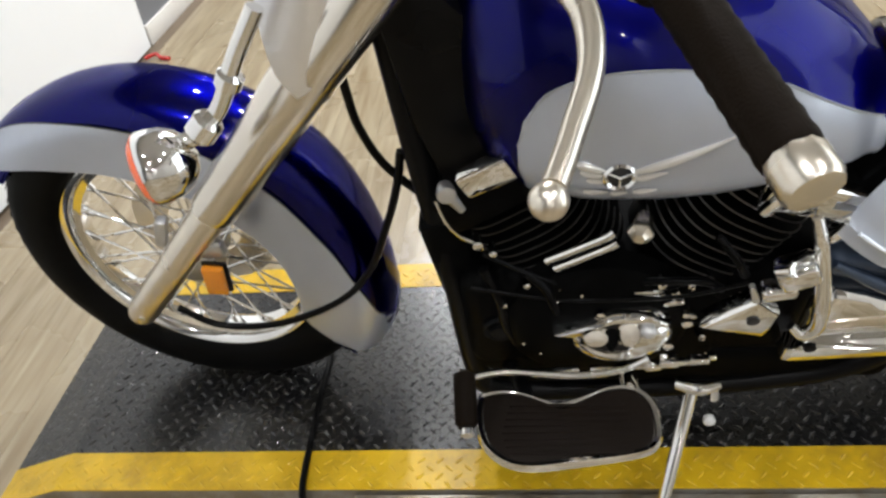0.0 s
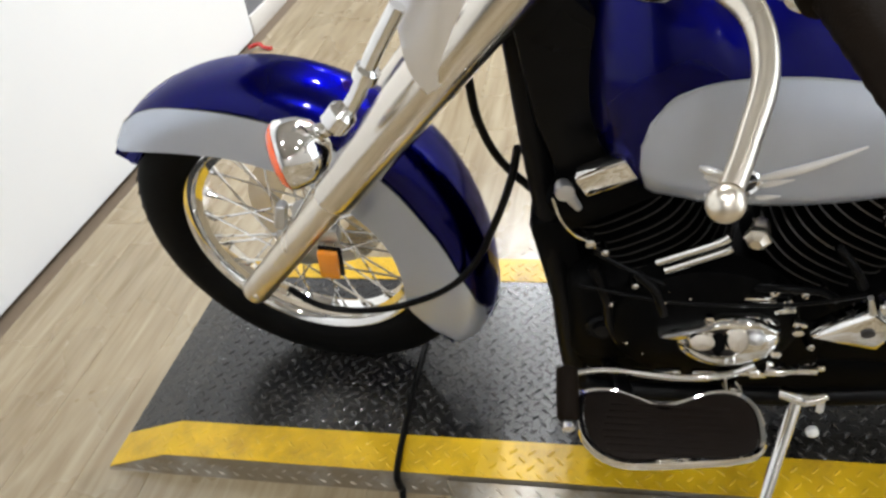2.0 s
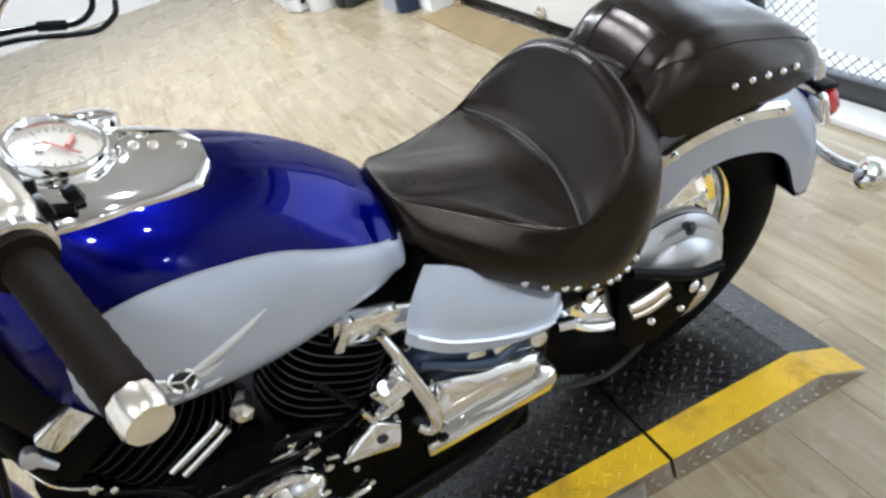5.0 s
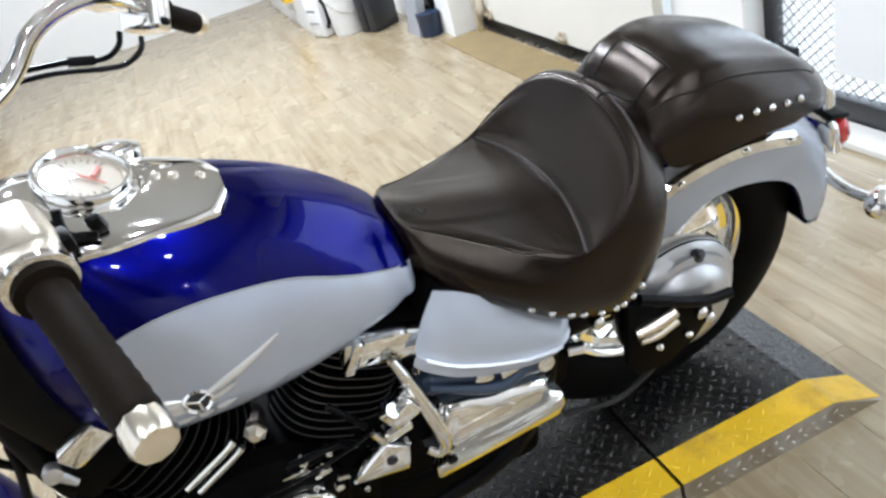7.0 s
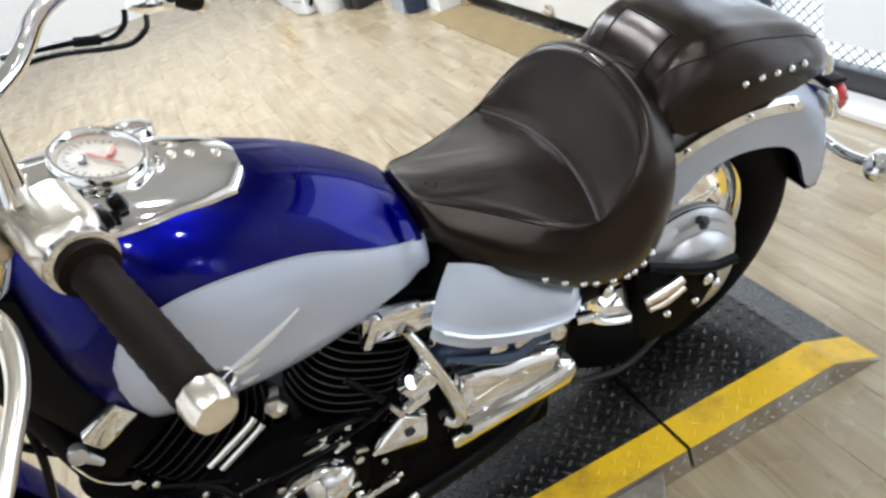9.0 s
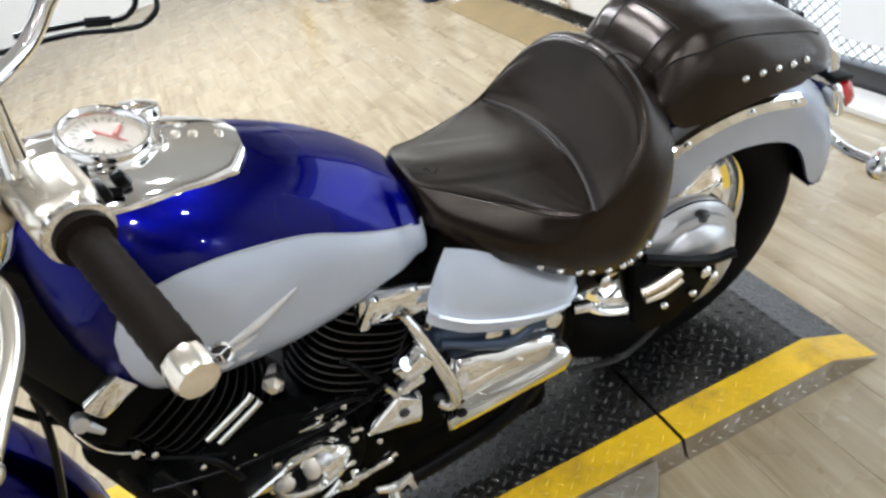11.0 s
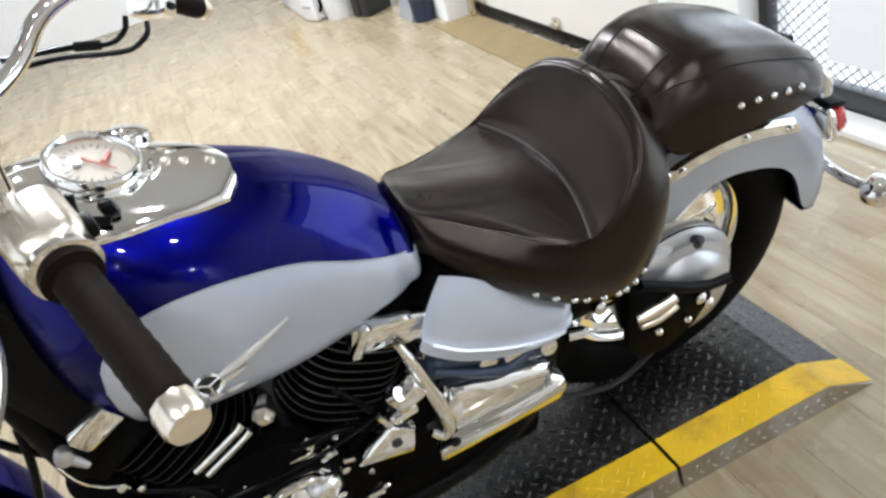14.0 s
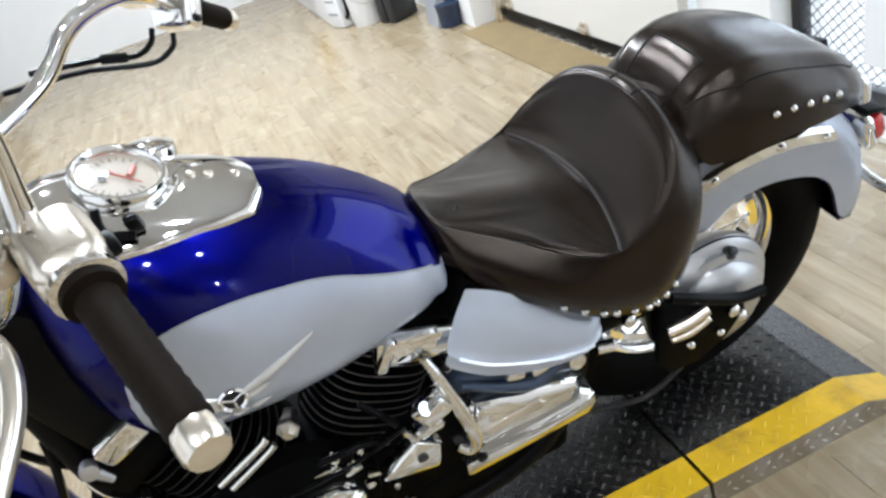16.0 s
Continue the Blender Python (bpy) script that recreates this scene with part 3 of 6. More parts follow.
# fork legs with their long upper covers
FORK_D = Vector((0.477, 0, 0.546)).normalized()
for y, base in ((-0.07, Vector((0.042, -0.07, 0.332))), (0.2, Vector((0.042, -0.07, 0.332)) + STEER @ Vector((0, 0.27, 0)))):
    bm = new_bm()
    x, yy, z = frame_of(FORK_D)
    add_lathe(bm, base - FORK_D * 0.004, FORK_D, [(-0.002, 0.018), (0.0, 0.0235), (0.010, 0.0255), (0.31, 0.028), (0.325, 0.025)], 24)
    leg = bp("fork_leg", bm, M_SATIN, "satin aluminium lower fork leg")
    bm = new_bm()
    add_lathe(bm, base + FORK_D * 0.318, FORK_D, [(0, 0.029), (0.004, 0.034), (0.02, 0.0365), (0.22, 0.039), (0.47, 0.040), (0.48, 0.036)], 28)
    part("fork_cover", bm, M_POLISH, leg, "polished upper fork cover")
    bm = new_bm()
    add_lathe(bm, base + Vector((0.012, -0.024 if y < 0 else 0.024, 0.014)), (0, 1, 0), [(-0.003, 0.006), (0.003, 0.006)], 10)
    part("axle_pinch_bolt", bm, M_ALU, leg)
for (x, z) in ((0.455, 0.86),):
    bm = new_bm()
    add_box(bm, (x + 0.055, 0.055, z), (0.07, 0.22, 0.04), 0.012, Matrix.Rotation(radians(-37), 3, "Y"))
    bp("fork_yoke", bm, M_BLACK if z < 0.8 else M_CHROME, "fork yoke clamp")

# headlamp and its chrome side covers
bm = new_bm()
add_lathe(bm, (0.34, 0, 1.0), (-0.98, 0, -0.2), [(-0.16, 0.004), (-0.155, 0.03), (-0.13, 0.062), (-0.06, 0.088), (0.0, 0.093), (0.012, 0.097), (0.022, 0.092)], 40)
lamp = bp("headlamp", bm, M_CHROME, "round chrome headlamp shell")
bm = new_bm()
add_lathe(bm, (0.34, 0, 1.0), (-0.98, 0, -0.2), [(0.018, 0.09), (0.03, 0.075), (0.036, 0.03), (0.037, 0.002)], 40)
part("lens", bm, M_GLASS, lamp, "clear glass lens")
for s in (-1, 1):
    bm = new_bm()
    face = [(0.443, 0.793), (0.424, 0.825), (0.419, 0.879), (0.423, 0.935), (0.43, 1.02), (0.47, 1.06), (0.52, 1.01), (0.522, 0.945), (0.508, 0.891), (0.476, 0.825), (0.459, 0.802)]
    rim_ = smooth_path([(x, 0, z) for x, z in face + face[:1]], 4)[:-1]
    mid_ = Vector((0.485, 0, 0.935))
    skin(bm, [[Vector((q.x, 0.05 + s * (0.148 - 0.2 * (q.z - 0.80)), q.z)) for q in rim_]] + [[Vector((*(q.lerp(mid_, k))[0:1], 0.05 + s * (0.160 + 0.012 * math.sin(k * 1.5) - 0.2 * (q.lerp(mid_, k).z - 0.80)), q.lerp(mid_, k).z)) for q in rim_] for k in (0.0, 0.12, 0.3, 0.55, 0.8, 0.97)])
    bp("headlamp_bracket", bm, M_BRACKET, "flared chrome headlamp bracket")

# front turn signals on a chrome bar
for s in (-1, 1):
    c = Vector((0.283 + (0.04 if s > 0 else 0), 0.045 + s * 0.215, 0.757))
    ax = Vector((0.93, 0.36, 0.05)).normalized()
    bm = new_bm()
    add_lathe(bm, c, ax, [(-0.024, 0.043), (-0.019, 0.046), (-0.01, 0.0455), (0.008, 0.043), (0.024, 0.034), (0.035, 0.020), (0.040, 0.003)], 32)
    sig = bp("turn_signal", bm, M_CHROME, "round chrome turn signal with an orange lens")
    bm = new_bm()
    add_lathe(bm, c, ax, [(-0.036, 0.002), (-0.035, 0.026), (-0.031, 0.038), (-0.024, 0.044)], 32)
    part("lens", bm, M_ORANGE, sig, "bright orange lens")
    bm = new_bm()
    add_tube(bm, [c + Vector((0.02, -s * 0.01, 0.02)), c + Vector((0.042, s * -0.025, 0.02)), c + Vector((0.075, -s * 0.035, 0.05)), c + Vector((0.115, -s * 0.04, 0.115)), c + Vector((0.15, -s * 0.05, 0.165))], 0.0105, 12)
    add_lathe(bm, c + Vector((0.092, -s * 0.037, 0.075)), (0.5, -s * 0.05, 0.8), [(0, 0.011), (0.004, 0.016), (0.020, 0.016), (0.024, 0.011)], 16)
    add_lathe(bm, c + Vector((0.04, -s * 0.022, 0.018)), (0.7, -s * 0.2, 0.68), [(0, 0.014), (0.006, 0.019), (0.028, 0.019), (0.034, 0.014)], 16)
    part("stem", bm, M_CHROME, sig)
# fork reflectors and brake caliper
bm = new_bm()
add_box(bm, (0.219, -0.10, 0.447), (0.034, 0.012, 0.062), 0.004, Matrix.Rotation(radians(8), 3, "Y"))
refl = bp("reflector", bm, M_AMBER, "amber rectangular side reflector")
bm = new_bm()
add_box(bm, (0.221, -0.092, 0.447), (0.04, 0.006, 0.07), 0.003, Matrix.Rotation(radians(8), 3, "Y"))
part("reflector_holder", bm, M_BLACK, refl)
bm = new_bm()
add_box(bm, (0.226, -0.078, 0.497), (0.04, 0.02, 0.03), 0.006)
bp("brake_bracket", bm, M_ALU, "cast aluminium brake bracket")
bm = new_bm()
add_box(bm, (0.135, -0.04, 0.50), (0.02, 0.024, 0.06), 0.008, Matrix.Rotation(radians(20), 3, "Y"))
bp("fork_tab", bm, M_ALU, "short cast tab on the fork leg")
bm = new_bm()
add_ring(bm, FW + Vector((0, 0.055, 0)), STEER @ Vector((0, 1, 0)), 0.105, [(-0.002, 0.035), (-0.002, -0.035), (0.002, -0.035), (0.002, 0.035)], 48)
bp("brake_disc", bm, M_SATIN, "polished brake disc")

# hoses and cables at the front
def cable_part(name, pts, r, material, label="", n=8):
    bm = new_bm()
    add_tube(bm, pts, r, n, 6)
    return bp(name, bm, material, label)


cable_part("speedometer_cable", [(0.085, -0.04, 0.30), (0.142, -0.04, 0.245), (0.25, -0.04, 0.242), (0.365, -0.04, 0.296), (0.440, -0.04, 0.375), (0.495, -0.04, 0.50), (0.522, -0.04, 0.58), (0.536, -0.04, 0.64)], 0.0065, M_BLACK, "black speedometer cable")
cable_part("brake_hose", [(0.478, -0.03, 0.80), (0.479, -0.03, 0.745), (0.484, -0.03, 0.678), (0.509, -0.03, 0.604), (0.566, -0.03, 0.529), (0.60, -0.03, 0.50)], 0.0065, M_BLACK, "black hose")
bm = new_bm()
add_tube(bm, [(0.320, -0.022, 0.285), (0.312, -0.022, 0.272), (0.325, -0.022, 0.226), (0.368, -0.022, 0.138), (0.380, -0.022, 0.138), (0.364, -0.022, 0.186), (0.336, -0.022, 0.27), (0.320, -0.022, 0.285)], 0.003, 8)
bp("cable_guide", bm, M_BLACK, "bent black wire cable guide")

# frame
bm = new_bm()
add_tube(bm, [(0.56, 0.03, 0.95), (0.51, 0.03, 0.84)], 0.04, 20)
bp("steering_head", bm, M_BLACK)
for s in (-1, 1):
    cable_part("frame_tube", [(0.545, s * 0.03, 0.86), (0.562, s * 0.055, 0.66), (0.590, s * 0.09, 0.42), (0.605, s * 0.11, 0.21), (0.64, s * 0.12, 0.145), (0.80, s * 0.12, 0.135), (1.05, s * 0.12, 0.15), (1.22, s * 0.12, 0.2), (1.30, s * 0.12, 0.32), (1.34, s * 0.11, 0.5)], 0.02, M_BLACK, "black frame tube", 12)
cable_part("backbone_tube", [(0.48, 0, 0.86), (0.7, 0, 0.76), (1.0, 0, 0.66), (1.3, 0, 0.55)], 0.03, M_BLACK, "black frame backbone", 12)
bm = new_bm()
add_plate(bm, [(0.545, 0.90), (0.59, 0.93), (0.66, 0.86), (0.68, 0.70), (0.66, 0.62), (0.60, 0.60), (0.565, 0.72)], -0.035, 0.05, 0.01)
bp("neck_cover", bm, M_BLACK, "black neck cover panel")
bm = new_bm()
add_box(bm, (0.600, 0, 0.40), (0.07, 0.20, 0.30), 0.02, Matrix.Rotation(radians(-8), 3, "Y"))
bp("front_engine_cover", bm, M_ENGINE, "black cover between the frame tubes")

# engine
bm = new_bm()
add_box(bm, (0.80, 0, 0.30), (0.42, 0.26, 0.24), 0.05, segments=3)
add_box(bm, (1.02, 0, 0.33), (0.26, 0.24, 0.24), 0.05, segments=3)
add_box(bm, (0.66, -0.09, 0.35), (0.12, 0.10, 0.22), 0.03, segments=3)
add_lathe(bm, (0.80, -0.12, 0.37), (0, -1, 0), [(0, 0.14), (0.03, 0.135), (0.045, 0.115), (0.05, 0.05)], 40)
bp("crankcase", bm, M_ENGINE, "black engine crankcase")
bm = new_bm()
add_box(bm, (0.96, 0, 0.20), (0.66, 0.25, 0.11), 0.03, segments=3)
bp("oil_pan", bm, M_ENGINE, "black oil pan under the engine")


def cylinder(name, foot, lean, fins, label, edge=M_FIN):
    """A finned cylinder whose axis leans by so many degrees to the rear."""
    axis = Vector((math.sin(radians(lean)), 0, math.cos(radians(lean))))
    foot = Vector(foot)
    rot = Matrix.Rotation(radians(lean), 3, "Y")
    bm = new_bm()
    add_lathe(bm, foot, axis, [(0, 0.078), (0.26, 0.078)], 32, 1.0, 1.0)
    body = bp(name, bm, M_ENGINE, label)
    for k in range(fins):
        h = 0.045 + k * 0.0172
        bm = new_bm()
        r = 0.100 if k < fins - 2 else 0.096
        prof = [(-0.0018, r * 0.7), (-0.0018, r - 0.001), (0, r), (0.0018, r - 0.001), (0.0018, r * 0.7)]
        x, y, z = Vector((rot @ Vector((1, 0, 0)))), Vector((0, 1, 0)), axis
        rings = []
        for dh, rr in prof:
            ring = []
            for i in range(40):
                a = 2 * math.pi * i / 40
                ca, sa = math.cos(a), math.sin(a)
                q = (abs(ca) ** 3 + abs(sa) ** 3) ** (-1 / 3)
                ring.append(foot + z * (h + dh) + (x * ca + y * sa * 1.14) * rr * q * 0.94)
            rings.append(ring)
        skin(bm, rings)
        fin = part("cooling_fin", bm, M_ENGINE, body)
        bm = new_bm()
        ring = []
        for i in range(49):
            a = math.pi + math.pi * i / 48
            ca, sa = math.cos(a), math.sin(a)
            q = (abs(ca) ** 3 + abs(sa) ** 3) ** (-1 / 3)
            ring.append(foot + z * h + (x * ca + y * sa * 1.14) * (r + 0.0006) * q * 0.94)
        add_tube(bm, ring[4:45:2], 0.0013, 6, 1)
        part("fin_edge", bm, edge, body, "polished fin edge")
    return body, axis, rot


rear_cyl, ax2, rot2 = cylinder("rear_cylinder", (0.925, -0.005, 0.40), 32, 10, "black finned rear cylinder with bright fin edges")
front_cyl, ax1, rot1 = cylinder("front_cylinder", (0.785, -0.005, 0.40), -32, 10, "black finned front cylinder with darker fin edges", M_FIN_DARK)
for foot, axis, rot, dx in ((Vector((0.925, 0, 0.40)), ax2, rot2, 0.012), (Vector((0.785, 0, 0.40)), ax1, rot1, 0.0)):
    top = foot + axis * 0.235
    bm = new_bm()
    add_box(bm, top + axis * 0.012 + Vector((0, -0.02, 0)), (0.15, 0.19, 0.07), 0.012, rot)
    head = bp("cylinder_head", bm, M_ENGINE, "black cylinder head")
    bm = new_bm()
    if dx:
        add_box(bm, top + Vector((dx - 0.004, -0.135, 0.012)), (0.125, 0.028, 0.052), 0.009, rot @ Matrix.Rotation(radians(-16), 3, "Y"))
    else:
        add_box(bm, (0.658, -0.138, 0.684), (0.072, 0.03, 0.036), 0.006, Matrix.Rotation(radians(-27), 3, "Y"))
    part("head_cover", bm, M_CHROME, head, "bright chrome head cover")
    for u in ((-0.055, 0.055) if dx else ()):
        bm = new_bm()
        add_box(bm, top + Vector((dx, -0.145, 0.0)) + (rot @ Vector((u, 0, -0.005))), (0.02, 0.022, 0.062), 0.008, rot)
        part("cover_lug", bm, M_CHROME, head)
# unseen exhaust along the right side, added to block bright reflections in the deck
for z, r in ((0.20, 0.045), (0.30, 0.042)):
    cable_part("exhaust_pipe", [(0.80, 0.16, z + 0.02), (1.0, 0.175, z), (1.3, 0.185, z), (1.62, 0.185, z + 0.015)], r, M_DARKMETAL, "unseen dark exhaust pipe added on the far side", 16)
# chrome engine trim
for o in (0.0, 0.017):
    bm = new_bm()
    add_tube(bm, [(0.728 + o * 0.7, -0.15, 0.525 - o), (0.80 + o * 0.4, -0.152, 0.567 - o * 1.1), (0.816 + o * 0.3, -0.15, 0.578 - o * 1.2)], 0.0062, 10)
    bp("engine_pipe", bm, M_CHROME, "short polished chrome pipe")
bm = new_bm()
add_lathe(bm, (0.852, -0.145, 0.582), (-0.3, -1, 0.1), [(-0.02, 0.011), (0.0, 0.014), (0.006, 0.017), (0.016, 0.017), (0.02, 0.012), (0.026, 0.008)], 6)
bp("hex_fitting", bm, M_SATIN, "brass-tinted hex fitting")
bm = new_bm()
add_lathe(bm, (0.606, -0.15, 0.664), (0.2, -1, 0.2), [(-0.015, 0.010), (0.0, 0.013), (0.006, 0.012), (0.008, 0.004)], 12)
add_tube(bm, [(0.612, -0.15, 0.655), (0.624, -0.152, 0.634)], [0.008, 0.005], 8)
bp("head_fitting", bm, M_ALU, "small cast fitting on the front cylinder head")
cable_part("chrome_line", [(0.59, -0.145, 0.647), (0.60, -0.15, 0.61), (0.617, -0.15, 0.581), (0.636, -0.15, 0.566), (0.645, -0.15, 0.555)], 0.0022, M_CHROME, "thin chrome line", 8)
for x, z, r in ((0.638, 0.566, 0.008), (0.657, 0.548, 0.006), (0.70, 0.475, 0.006), (0.665, 0.43, 0.006)):
    bm = new_bm()
    add_lathe(bm, (x, -0.152, z), (0.1, -1, 0.2), [(-0.02, r * 0.8), (0, r), (0.004, r * 0.9), (0.006, r * 0.3)], 10)
    bp("engine_bolt", bm, M_CHROME, "small domed engine bolt")
cable_part("engine_wire", [(0.643, -0.15, 0.545), (0.70, -0.152, 0.503), (0.758, -0.155, 0.473), (0.82, -0.155, 0.462), (0.89, -0.155, 0.461), (0.95, -0.15, 0.475)], 0.0032, M_BLACK, "thin black wire", 8)
bm = new_bm()
add_tube(bm, [(0.745, -0.158, 0.474), (0.762, -0.16, 0.452), (0.768, -0.16, 0.42), (0.77, -0.16, 0.40)], 0.0055, 10)
bp("chrome_rod", bm, M_CHROME, "short upright chrome rod")
bm = new_bm()
add_tube(bm, [(0.735, -0.16, 0.385), (0.75, -0.165, 0.390), (0.757, -0.165, 0.402)], 0.006, 8)
bp("chrome_hook", bm, M_CHROME, "small bent chrome fitting")
for x, z, ln in ((0.852, 0.447, 0.06), (0.86, 0.434, 0.05), (0.80, 0.452, 0.03)):
    bm = new_bm()
    add_box(bm, (x, -0.150, z), (ln, 0.014, 0.008), 0.003, Matrix.Rotation(radians(14), 3, "Y"))
    bp("engine_rib", bm, M_ALU, "narrow cast rib over the cover")
for x, z, ln in ((0.755, 0.300, 0.04), (0.80, 0.288, 0.035), (0.885, 0.305, 0.025), (0.93, 0.318, 0.03), (0.965, 0.33, 0.02)):
    bm = new_bm()
    add_box(bm, (x, -0.185, z), (ln, 0.012, 0.010), 0.003, Matrix.Rotation(radians(-6), 3, "Y"))
    bp("lower_trim", bm, M_CHROME, "narrow chrome trim piece low on the engine")
for x, z, r in ((0.70, 0.40, 0.035), (0.655, 0.36, 0.026), (0.735, 0.335, 0.022)):
    bm = new_bm()
    add_lathe(bm, (x, -0.142, z), (0, -1, 0.1), [(-0.02, r), (0.006, r), (0.01, r * 0.85), (0.008, r * 0.55), (0.014, r * 0.5), (0.015, r * 0.1)], 24)
    bp("engine_boss", bm, M_BLACK, "round black boss on the crankcase")
for x, z, r in ((0.742, 0.452, 0.007), (0.775, 0.462, 0.006), (0.905, 0.452, 0.008), (0.925, 0.47, 0.006), (0.885, 0.475, 0.007), (0.69, 0.345, 0.006), (0.715, 0.318, 0.005), (0.955, 0.345, 0.006)):
    bm = new_bm()
    add_lathe(bm, (x, -0.158, z), (0.15, -1, 0.3), [(-0.02, r * 0.9), (0, r), (0.005, r * 0.95), (0.006, r * 0.5), (0.009, r * 0.4)], 6)
    bp("engine_screw", bm, M_CHROME, "small bright hex screw")
for pts, r in (([(0.70, -0.150, 0.50), (0.725, -0.160, 0.478), (0.735, -0.165, 0.45), (0.742, -0.165, 0.425)], 0.0065), ([(0.86, -0.155, 0.478), (0.90, -0.162, 0.486), (0.945, -0.160, 0.478), (0.97, -0.155, 0.455)], 0.0055), ([(0.64, -0.14, 0.50), (0.66, -0.150, 0.44), (0.665, -0.150, 0.38), (0.68, -0.15, 0.33)], 0.008), ([(0.95, -0.15, 0.56), (0.975, -0.165, 0.53), (0.99, -0.168, 0.50)], 0.006)):
    bm = new_bm()
    add_tube(bm, pts, r, 10)
    bp("engine_hose", bm, M_BLACK, "glossy black engine hose")
for x, z, ln, turn in ((0.868, 0.462, 0.045, 6), (0.905, 0.437, 0.030, -12), (0.745, 0.432, 0.034, 48), (0.93, 0.405, 0.022, 20)):
    bm = new_bm()
    add_box(bm, (x, -0.160, z), (ln, 0.012, 0.010), 0.003, Matrix.Rotation(radians(turn), 3, "Y"))
    bp("engine_clip", bm, M_CHROME, "short bright clip on the engine")
# generator and gear covers
bm = new_bm()
add_lathe(bm, (0.835, -0.16, 0.372), (0.05, -1, 0.12), [(0, 0.070), (0.010, 0.072), (0.020, 0.068), (0.030, 0.058), (0.037, 0.044), (0.041, 0.028), (0.043, 0.002)], 40, 1.05, 0.66)
gc = bp("generator_cover", bm, M_CHROME, "bulged chrome generator cover")
bm = new_bm()
add_plate(bm, [(0.735, 0.398), (0.78, 0.414), (0.82, 0.436), (0.87, 0.436), (0.90, 0.418), (0.88, 0.408), (0.80, 0.408), (0.76, 0.392)], -0.16, 0.03, 0.006)
part("cover_flange", bm, M_CHROME, gc)
# no hollow here: a raised black oval gives the gap its darkness
bm = new_bm()
add_lathe(bm, (0.818, -0.190, 0.398), (0.05, -0.8, 0.6), [(0, 0.014), (0.006, 0.015), (0.012, 0.010)], 24, 0.7, 1.5)
part("cover_dark_gap", bm, M_ENGINE, gc, "black oval standing in for the dark gap in the cover")
for x, z, rx_, rz_ in ((0.795, 0.398, 0.021, 0.015), (0.842, 0.406, 0.017, 0.021)):
    bm = new_bm()
    add_lathe(bm, (x, -0.188, z), (0.0, -0.85, 0.6), [(0, 1), (0.010, 0.98), (0.015, 0.8), (0.016, 0.1)], 28, rx_, rz_)
    part("cover_pad", bm, M_POLISH, gc, "polished raised pad")
bm = new_bm()
add_lathe(bm, (0.866, -0.19, 0.408), (0.1, -0.6, 0.9), [(0, 0.011), (0.014, 0.011), (0.017, 0.008), (0.018, 0.002)], 16)
part("cover_plug", bm, M_ALU, gc)
for x, z in ((0.78, 0.372), (0.80, 0.45), (0.92, 0.425), (0.90, 0.37)):
    bm = new_bm()
    add_lathe(bm, (x, -0.185, z), (0, -1, 0), [(0, 0.008), (0.008, 0.008), (0.01, 0.004)], 6)
    part("cover_bolt", bm, M_CHROME, gc)
bm = new_bm()
add_plate(bm, [(0.940, 0.408), (0.975, 0.440), (1.009, 0.466), (1.044, 0.435), (1.038, 0.398), (1.031, 0.382), (0.985, 0.392)], -0.16, 0.03, 0.008)
fc = bp("gear_cover", bm, M_CHROME, "pointed chrome gear cover")
bm = new_bm()
add_lathe(bm, (1.008, -0.189, 0.428), (0, -1, 0), [(0, 0.009), (0.004, 0.009), (0.005, 0.003)], 12)
part("cover_bolt", bm, M_DARKMETAL, fc)
bm = new_bm()
add_tube(bm, [(1.008, -0.18, 0.462), (0.995, -0.185, 0.500)], [0.007, 0.004], 8)
part("cover_peg", bm, M_CHROME, fc)
# chrome side case with its slot
bm = new_bm()
add_plate(bm, [(1.085, 0.335), (1.090, 0.40), (1.100, 0.448), (1.112, 0.462), (1.15, 0.455), (1.21, 0.430), (1.27, 0.412), (1.294, 0.402), (1.302, 0.385), (1.301, 0.362), (1.292, 0.345), (1.18, 0.335)], -0.11, 0.068, 0.02)
case = bp("side_case", bm, M_CHROME, "long polished chrome side case")
bm = new_bm()
add_plate(bm, [(1.068, 0.318), (1.070, 0.345), (1.10, 0.352), (1.19, 0.348), (1.29, 0.358), (1.312, 0.372), (1.317, 0.352), (1.306, 0.332), (1.19, 0.318)], -0.125, 0.064, 0.007)
part("case_lip", bm, M_CHROME, case, "bright lower lip of the case")
bm = new_bm()
add_plate(bm, [(1.112, 0.392), (1.122, 0.404), (1.17, 0.412), (1.215, 0.412), (1.228, 0.402), (1.216, 0.392), (1.17, 0.388), (1.12, 0.384)], -0.165, 0.0155, 0.004)
part("case_slot", bm, M_SATIN, case, "long satin recess")
bm = new_bm()
add_tube(bm, [(1.060, -0.160, 0.600), (1.070, -0.172, 0.565), (1.082, -0.182, 0.51), (1.092, -0.192, 0.45), (1.096, -0.190, 0.405), (1.082, -0.186, 0.385), (1.066, -0.182, 0.40)], [0.007, 0.010, 0.011, 0.012, 0.011, 0.009, 0.006], 16)
part("bracket_arm", bm, M_CHROME, case, "curved chrome bracket arm")
bm = new_bm()
add_box(bm, (1.046, -0.185, 0.528), (0.052, 0.04, 0.040), 0.009, Matrix.Rotation(radians(-25), 3, "Y"), 3)
add_tube(bm, [(1.022, -0.19, 0.535), (1.034, -0.20, 0.548)], 0.011, 12)
part("bracket_block", bm, M_CHROME, case, "small chrome bracket block")
bm = new_bm()
add_box(bm, (1.034, -0.178, 0.482), (0.046, 0.03, 0.022), 0.007, Matrix.Rotation(radians(-12), 3, "Y"), 3)
part("bracket_foot", bm, M_CHROME, case)
bm = new_bm()
